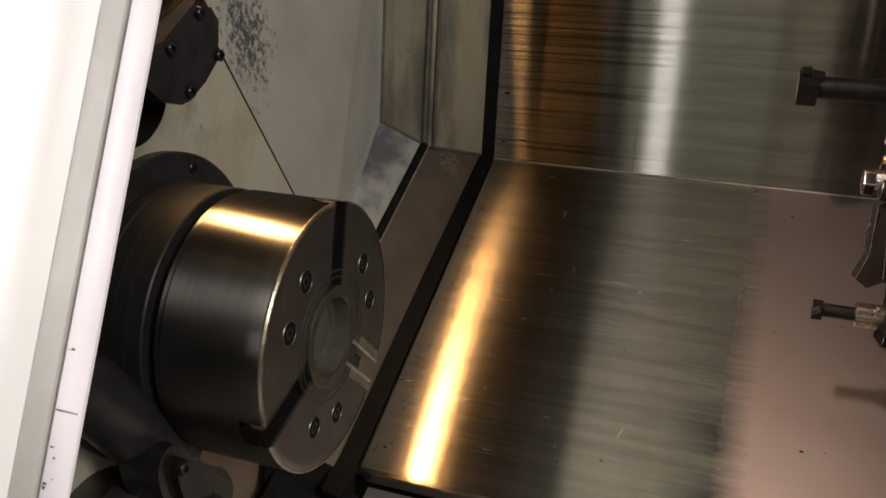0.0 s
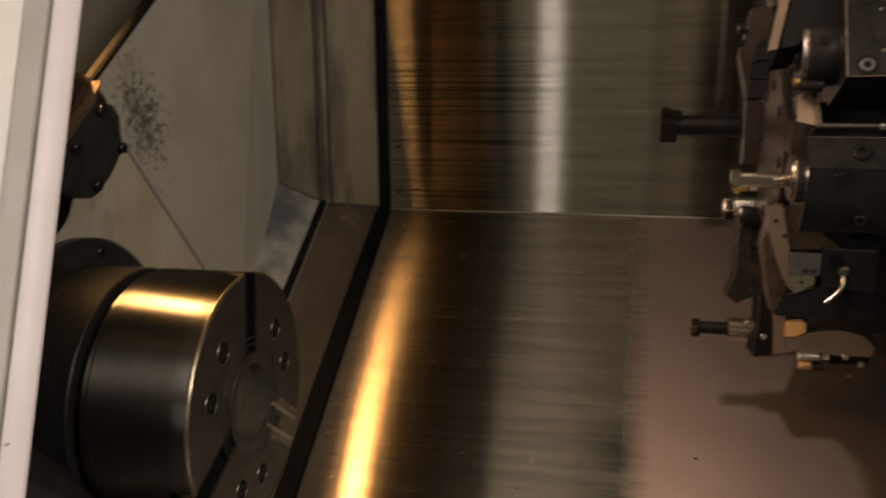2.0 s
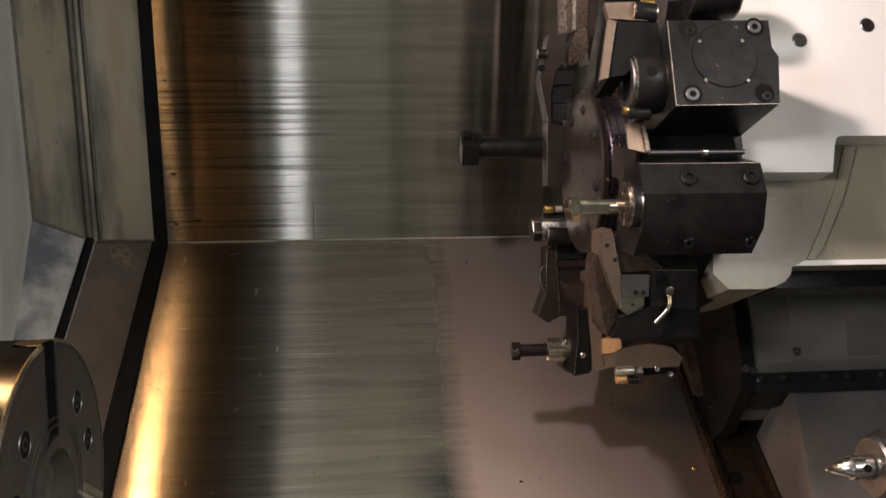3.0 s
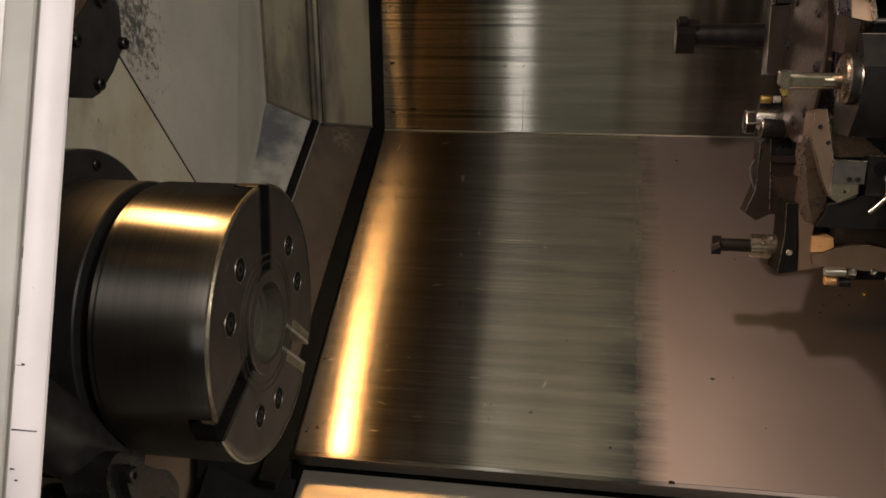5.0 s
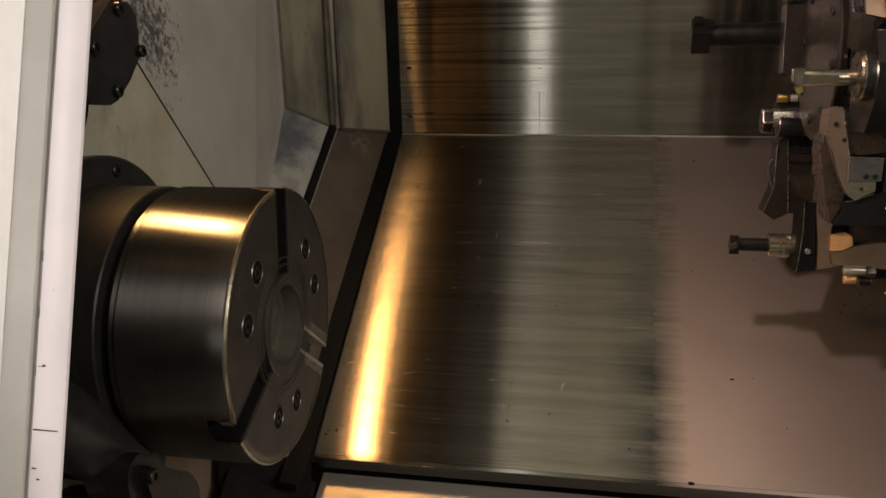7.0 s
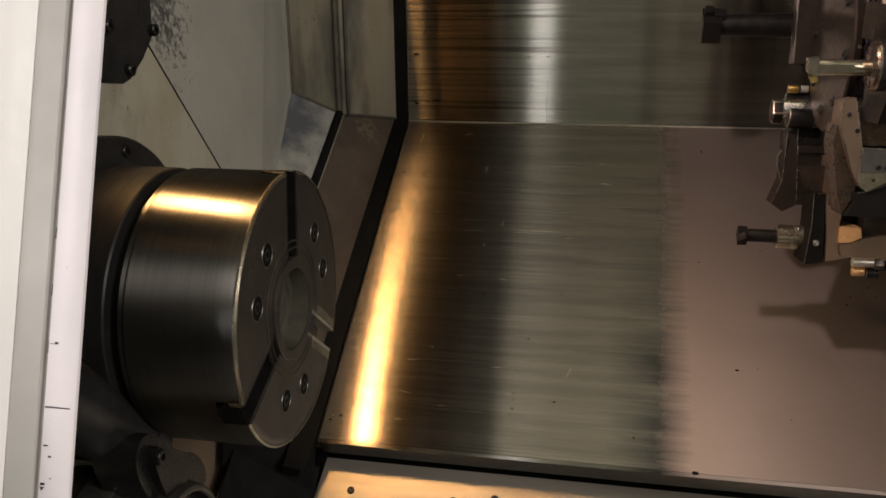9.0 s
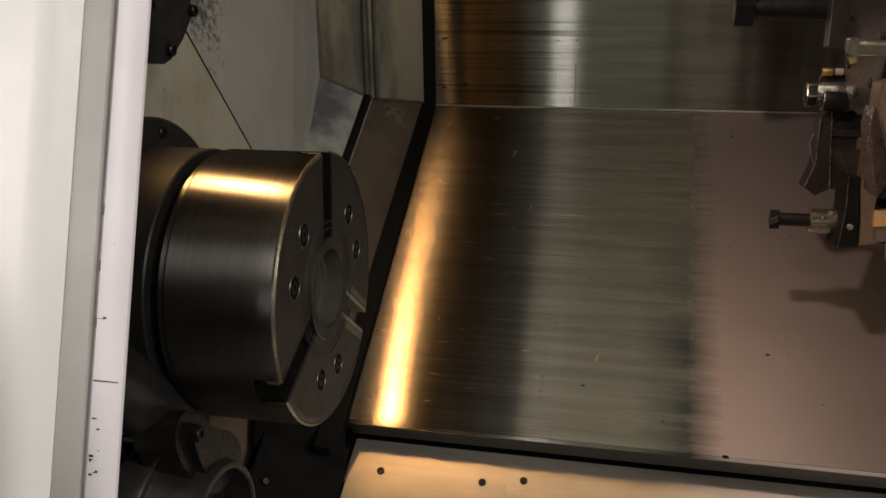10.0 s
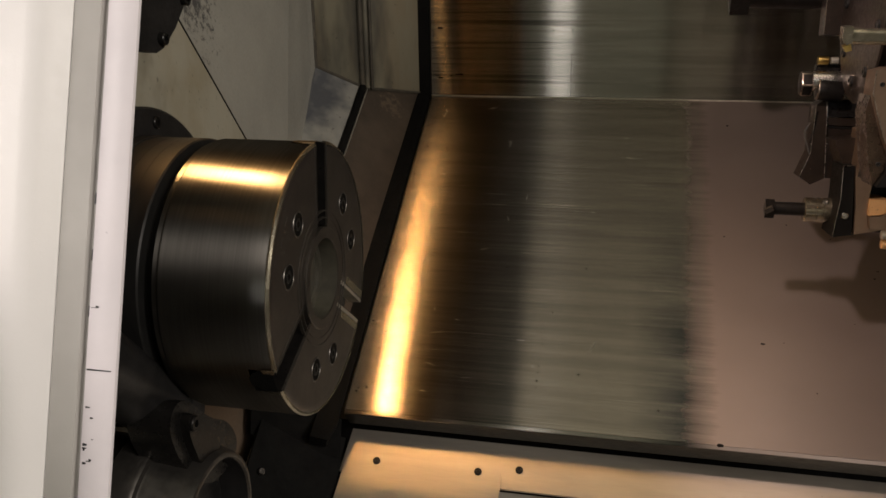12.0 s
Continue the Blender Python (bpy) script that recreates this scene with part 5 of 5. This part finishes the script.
plate_at(b4, "rounded_bar", OB, ((0.6190, 0.0184), (0.6313, 0.0174), (0.6434, 0.0114), (0.660, 0.0075), (0.6786, 0.0060), (0.695, 0.0085), (0.7076, 0.0126), (0.7186, 0.0244), (0.7152, 0.0358), (0.6789, 0.0360), (0.6215, 0.0325)), 0.004, 0.05, LIT_TAN_STEEL, "rounded steel bar", 0.006)
plate_at(b4, "body", OB, ((0.6463, -0.050), (0.735, -0.050), (0.7487, 0.0048), (0.7200, 0.0115), (0.6827, 0.0050), (0.6463, 0.0085)), -0.012, 0.08, BROWN_DARK, "dark browned body")
plate_at(b4, "rear_strip", OB, ((0.7260, 0.0093), (0.7430, 0.0047), (0.7608, 0.0801), (0.7519, 0.0842)), -0.025, 0.02, BROWN_STEEL, "oil-browned strip")
clamp = part("clamp_screw", rod(view(OB, 0.6336, 0.0385, 0.004), view(OB, 0.6573, 0.0385, 0.004), 0.0052, 16, None, 0.001), PALE_STEEL, b4, "bright clamp screw")
part("screw_nut", rod(view(OB, 0.6580, 0.0395, 0.002), view(OB, 0.6680, 0.0395, 0.002), 0.0075, 6, None, 0.001), TOOL_GREY, clamp)
lower = part("lower_screw", rod(view(OB, 0.6358, 0.0500, 0.0), view(OB, 0.6490, 0.0500, 0.0), 0.0056, 16, None, 0.001), LAMPLIT_BRASS, b4, "brassy lower screw")
part("lower_nut", rod(view(OB, 0.6500, 0.0515, 0.0), view(OB, 0.6647, 0.0515, 0.0), 0.0058, 12, None, 0.001), TOOL_BLACK, lower)
plate_at(b4, "underside", OB, ((0.655, 0.037), (0.725, 0.037), (0.718, 0.050), (0.67, 0.052)), -0.02, 0.05, OIL_BLACK, "oil-black underside")
for x, d in ((0.7030, 0.0440), (0.6862, 0.0363)):
    part("drip_screw", socket_screw(view(OB, x, d, 0.006), N143, 0.0038, 0.002, 0.002), BRIGHT, b4, "bright screw head")

# small boring bar
b5 = thing("small_bar_holder", tur(243, 0.2, 0.60), "black holder with ringed collet and small black boring bar", "tool holder", G)
fy, fz = -0.3935, 0.154
small_bar = part("bar", turned(((0.522, 0.0), (0.522, 0.0082), (0.560, 0.0082)), fy, fz, 24, False), TOOL_BLACK, b5, "black boring bar")
part("bar_head", box(0.5135, 0.5245, fy - 0.0088, fy + 0.0075, fz - 0.0085, fz + 0.0080, 0.002), TOOL_BLACK, small_bar, "notched bar head")
part("insert", slab(((0.5115, fy - 0.007, fz + 0.006), (0.5195, fy - 0.007, fz + 0.0125), (0.5225, fy - 0.007, fz + 0.006), (0.515, fy - 0.007, fz - 0.001)), 0.003, 0.0004, (0, -1, 0)), TOOL_GREY, small_bar, "grey diamond insert")
part("collet", turned(((0.558, 0.0), (0.558, 0.0135), (0.559, 0.0148), (0.5695, 0.0148), (0.5700, 0.0138), (0.5715, 0.0138), (0.572, 0.0150), (0.5765, 0.0150), (0.577, 0.0138), (0.5785, 0.0138), (0.579, 0.0150), (0.590, 0.0150), (0.590, 0.0)), fy, fz, 40), TOOL_PALE, b5, "bright ringed collet")
plate_at(b5, "plate", OB, ((0.5884, -0.0379), (0.6005, -0.0385), (0.6050, 0.0423), (0.5844, 0.0458), (0.5890, 0.0)), -0.006, 0.06, RUBBER, "black plate")
plate_at(b5, "rear_block", OB, ((0.5821, -0.0650), (0.6118, -0.0693), (0.6135, -0.0355), (0.5931, -0.0360)), -0.03, 0.05, BROWN_DARK, "oil-browned rear block")
plate_at(b5, "body", OB, ((0.605, -0.03), (0.69, -0.03), (0.69, 0.046), (0.612, 0.046)), -0.055, 0.05, TOOL_BLACK)
part("bolt", socket_screw(view(OB, 0.5955, 0.020, -0.006), N143, 0.0038, 0.002, 0.001), BRIGHT, b5)
part("collet_screw", socket_screw((0.580, fy - 0.002, fz + 0.0145), (0, -0.3, 1), 0.003, 0.001, 0.002), BRIGHT, b5)

# long black bar towards the rear sheet
b6 = thing("long_bar_holder", tur(335, 0.2, 0.62), "black holder with long square-shouldered black bar", "tool holder", G)
gy, gz = -0.1005, 0.262
part("bar", turned(((0.495, 0.0), (0.495, 0.0150), (0.575, 0.0165), (0.602, 0.0165), (0.602, 0.0)), gy, gz, 28), TOOL_BLACK, b6, "long black bar")
part("bar_head", merge(box(0.4695, 0.494, gy - 0.023, gy + 0.013, gz - 0.014, gz + 0.018, 0.006), box(0.472, 0.484, gy - 0.006, gy + 0.010, gz + 0.016, gz + 0.024, 0.002), box(0.486, 0.500, gy - 0.008, gy + 0.008, gz + 0.012, gz + 0.020, 0.002)), TOOL_BLACK, b6, "notched cutting head")
plate_at(b6, "plate", OD, ((0.5736, 0.0845), (0.6117, 0.0926), (0.6121, 0.169), (0.5737, 0.1685)), -0.006, 0.03, BROWN_DARK, "dark holder plate")
plate_at(b6, "body", OD, ((0.6125, 0.05), (0.70, 0.05), (0.70, 0.15), (0.6125, 0.15)), -0.03, 0.05, TOOL_BLACK)

# nut-like tool and clamps further round
b7 = thing("nut_tool", view(OC, 0.58, -0.09), "small black holder with bright nut and brass tip", "tool holder", G)
part("shank", rod(view(OC, 0.566, -0.092), view(OC, 0.640, -0.092), 0.0125, 20, None, 0.001), BRIGHT, b7, "bright shank")
part("nut", rod(view(OC, 0.553, -0.088), view(OC, 0.5665, -0.088), 0.0165, 6, None, 0.0015), TOOL_BLACK, b7, "black nut")
part("collar", rod(view(OC, 0.572, -0.082, 0.004), view(OC, 0.604, -0.080, 0.004), 0.014, 18, None, 0.002), TOOL_BLACK, b7)
part("tip", rod(view(OC, 0.571, -0.1165), view(OC, 0.584, -0.1165), 0.0055, 12, None, 0.001), BRASS, b7, "brass tip")
part("tip_screw", rod(view(OC, 0.5865, -0.1165), view(OC, 0.595, -0.1165), 0.0045, 12), PALE_STEEL, b7)
part("saddle", slab([view(OC, x, d, -0.004) for x, d in ((0.572, -0.112), (0.600, -0.112), (0.606, -0.100), (0.570, -0.100))], 0.014, 0.001, -N143), TOOL_BLACK, b7)
b8 = thing("clamp_holder", view(OC, 0.60, 0.0), "black slanted clamp holder with wire spring", "tool holder", G)
plate_at(b8, "jaw", OC, ((0.5750, -0.0616), (0.5867, -0.0706), (0.5891, -0.0397), (0.5932, 0.0305), (0.5767, 0.0394), (0.5625, 0.0296), (0.5735, -0.0012)), 0.0, 0.04, BROWN_DARK, "slanted oily brown jaw")
for d0, d1, mt in ((-0.069, -0.0475, OIL_BLACK), (-0.0465, -0.0365, BROWN_DARK), (-0.0355, -0.0330, RUBBER), (-0.0325, -0.0200, BROWN_DARK), (-0.0190, -0.0140, RUBBER)):
    plate_at(b8, "packing", OC, ((0.5900, d0), (0.6392, d0 + 0.0008), (0.6392, d1 + 0.0008), (0.5905, d1)), -0.004, 0.05, mt)
plate_at(b8, "front_block", OC, ((0.5915, -0.0130), (0.608, -0.0128), (0.6121, 0.0310), (0.5935, 0.0305)), -0.003, 0.04, BROWN_DARK, "oily brown front block")
part("spring", tube([view(OC, 0.5690, -0.040, 0.004), view(OC, 0.5660, -0.0350, 0.004), view(OC, 0.5633, -0.0286, 0.004), view(OC, 0.5657, -0.0170, 0.004), view(OC, 0.5711, -0.0013, 0.004)], 0.0016, 8), TOOL_GREY, b8, "thin wire spring")
part("jaw_slit", slab([view(OC, x, d, 0.0006) for x, d in ((0.5760, -0.054), (0.5785, -0.054), (0.5740, -0.014), (0.5720, -0.014))], 0.002, 0, -N143), RUBBER, b8)
b9 = thing("upper_clamp_holder", view(OD, 0.59, 0.03), "dark brown clamp tool holder with stacked blocks", "tool holder", G)
plate_at(b9, "jaw", OD, ((0.575, -0.0311), (0.5991, -0.0326), (0.5962, 0.0054), (0.5841, 0.0156), (0.5781, 0.0421), (0.5775, 0.0820), (0.5735, 0.0830), (0.5622, 0.0274), (0.5674, 0.0054)), 0.0, 0.03, BROWN_DARK, "oily brown jaw")
part("jaw_screw", rod(view(OD, 0.5584, -0.0048, 0.0), view(OD, 0.5712, -0.0048, 0.0), 0.0065, 12, None, 0.001), TOOL_BLACK, b9)
part("jaw_hole", rod(view(OD, 0.5645, 0.0135, 0.0), view(OD, 0.5645, 0.0135, 0.0012), 0.0048, 16), RUBBER, b9)
plate_at(b9, "hook", OD, ((0.6082, -0.0327), (0.6233, -0.0371), (0.6265, -0.0130), (0.6190, 0.0017), (0.6000, 0.0112), (0.5992, -0.0034)), 0.006, 0.03, BROWN_STEEL, "dark brown hooked clamp", 0.002)
for pts in (((0.5845, 0.0171), (0.6114, 0.0171), (0.6100, 0.0333), (0.5836, 0.0347)), ((0.5800, 0.0377), (0.6100, 0.0352), (0.6040, 0.0576), (0.5800, 0.0583)), ((0.5800, 0.0598), (0.6024, 0.0599), (0.5987, 0.0821), (0.5800, 0.0820))):
    plate_at(b9, "block", OD, pts, -0.002, 0.04, OIL_BLACK)
plate_at(b9, "tall_plate", OD, ((0.597, -0.17), (0.606, -0.17), (0.6075, -0.034), (0.6005, -0.034)), -0.008, 0.05, BROWN_STEEL, "tall browned plate")
plate_at(b9, "bright_slat", OD, ((0.6065, -0.17), (0.6125, -0.17), (0.6125, -0.038), (0.6080, -0.036)), -0.007, 0.05, WORN_EDGE, "bright worn slat")
plate_at(b9, "slat", OD, ((0.6135, -0.17), (0.632, -0.17), (0.6290, -0.030), (0.6234, -0.036), (0.6135, -0.038)), -0.012, 0.05, BROWN_STEEL, "browned slat")
plate_at(b9, "slat", OD, ((0.633, -0.17), (0.652, -0.17), (0.6440, -0.060), (0.6327, 0.0053), (0.6285, -0.028)), -0.016, 0.05, BROWN_DARK, "dark slat")
b10 = thing("top_holder", tur(88, 0.2, 0.66), "dark oily holder above the boring block", "tool holder", G)
part("block", station_prism(88, [(0.12, -0.055), (0.215, -0.05), (0.232, -0.02), (0.232, 0.03), (0.12, 0.05)], 0.640, 0.70, 0.003), TOOL_BLACK, b10)
part("round_end", rod(tur(96, 0.245, 0.655), tur(96, 0.245, 0.705), 0.026, 32, None, 0.003), TOOL_BLACK, b10, "round black end")
part("fitting", rod(f1(0.600, -0.075, -0.03), f1(0.612, -0.075, -0.03), 0.0045, 14), BRASS, b10, "brass fitting")
part("collar", rod(f1(0.588, -0.064, -0.025), f1(0.612, -0.062, -0.025), 0.010, 18, None, 0.002), TOOL_BLACK, b10)

# bright worn edges of the blocks
def worn_edge(ob, pts, r=0.0008):
    return part("worn_edge", tube(pts, r * 0.6, 6), WORN_EDGE, ob, "thin bright worn edge")


worn_edge(b1, [f1(0.6124, -0.0416, 0.0), f1(0.6125, 0.0426, 0.0)])
worn_edge(b1, [f1(0.6125, 0.0426, 0.0), f1(0.7110, 0.0412, 0.0)], 0.0006)
worn_edge(b1, [f1(0.5693, -0.0501, -0.0178), f1(0.5568, 0.0075, -0.0178)], 0.0007)
worn_edge(b2, [tur(150, 0.2252, 0.589, -0.036), tur(150, 0.2252, 0.707, -0.036)], 0.0006)
worn_edge(b3, [view(OA, x, d, 0.0004) for x, d in ((0.5792, -0.0613), (0.5891, -0.0134), (0.5888, 0.0218))], 0.0009)
worn_edge(b3, [view(OA, x, d, 0.0004) for x, d in ((0.5686, -0.0580), (0.5675, -0.0360), (0.5809, 0.0051), (0.5888, 0.0218))], 0.0007)
worn_edge(b3, [view(OA, x, d, 0.0044) for x, d in ((0.5895, -0.0140), (0.6187, -0.0133))], 0.0007)
worn_edge(b3, [view(OA, x, d, 0.0) for x, d in ((0.5888, 0.0290), (0.5965, 0.0275), (0.6135, 0.0205))], 0.0006)
worn_edge(b4, [view(OB, x, d, -0.0036) for x, d in ((0.6043, -0.0790), (0.6149, -0.0829), (0.6223, -0.0401), (0.6183, -0.0014))], 0.0008)
worn_edge(b4, [view(OB, x, d, 0.0044) for x, d in ((0.6190, 0.0184), (0.6313, 0.0174), (0.6434, 0.0114), (0.660, 0.0075), (0.6786, 0.0060))], 0.0007)
worn_edge(b5, [view(OB, x, d, -0.0056) for x, d in ((0.5884, -0.0379), (0.6005, -0.0385))], 0.0012)
worn_edge(b5, [view(OB, x, d, -0.0056) for x, d in ((0.5884, -0.0379), (0.5890, 0.0), (0.5844, 0.0458))], 0.0007)
worn_edge(b8, [view(OC, x, d, 0.0004) for x, d in ((0.5867, -0.0706), (0.5891, -0.0397), (0.5932, 0.0305))], 0.0007)
worn_edge(b8, [view(OC, x, d, 0.0004) for x, d in ((0.5750, -0.0616), (0.5735, -0.0012), (0.5625, 0.0296))], 0.0007)
worn_edge(b8, [view(OC, x, d, -0.0036) for x, d in ((0.5900, -0.0462), (0.6392, -0.0454))], 0.0006)
worn_edge(b9, [view(OD, x, d, 0.0004) for x, d in ((0.5622, 0.0274), (0.5735, 0.0830))], 0.0006)
worn_edge(b9, [view(OD, x, d, 0.0064) for x, d in ((0.6082, -0.0327), (0.6233, -0.0371))], 0.0009)
worn_edge(b6, [view(OD, x, d, -0.0056) for x, d in ((0.5736, 0.0845), (0.5737, 0.1685))], 0.0007)
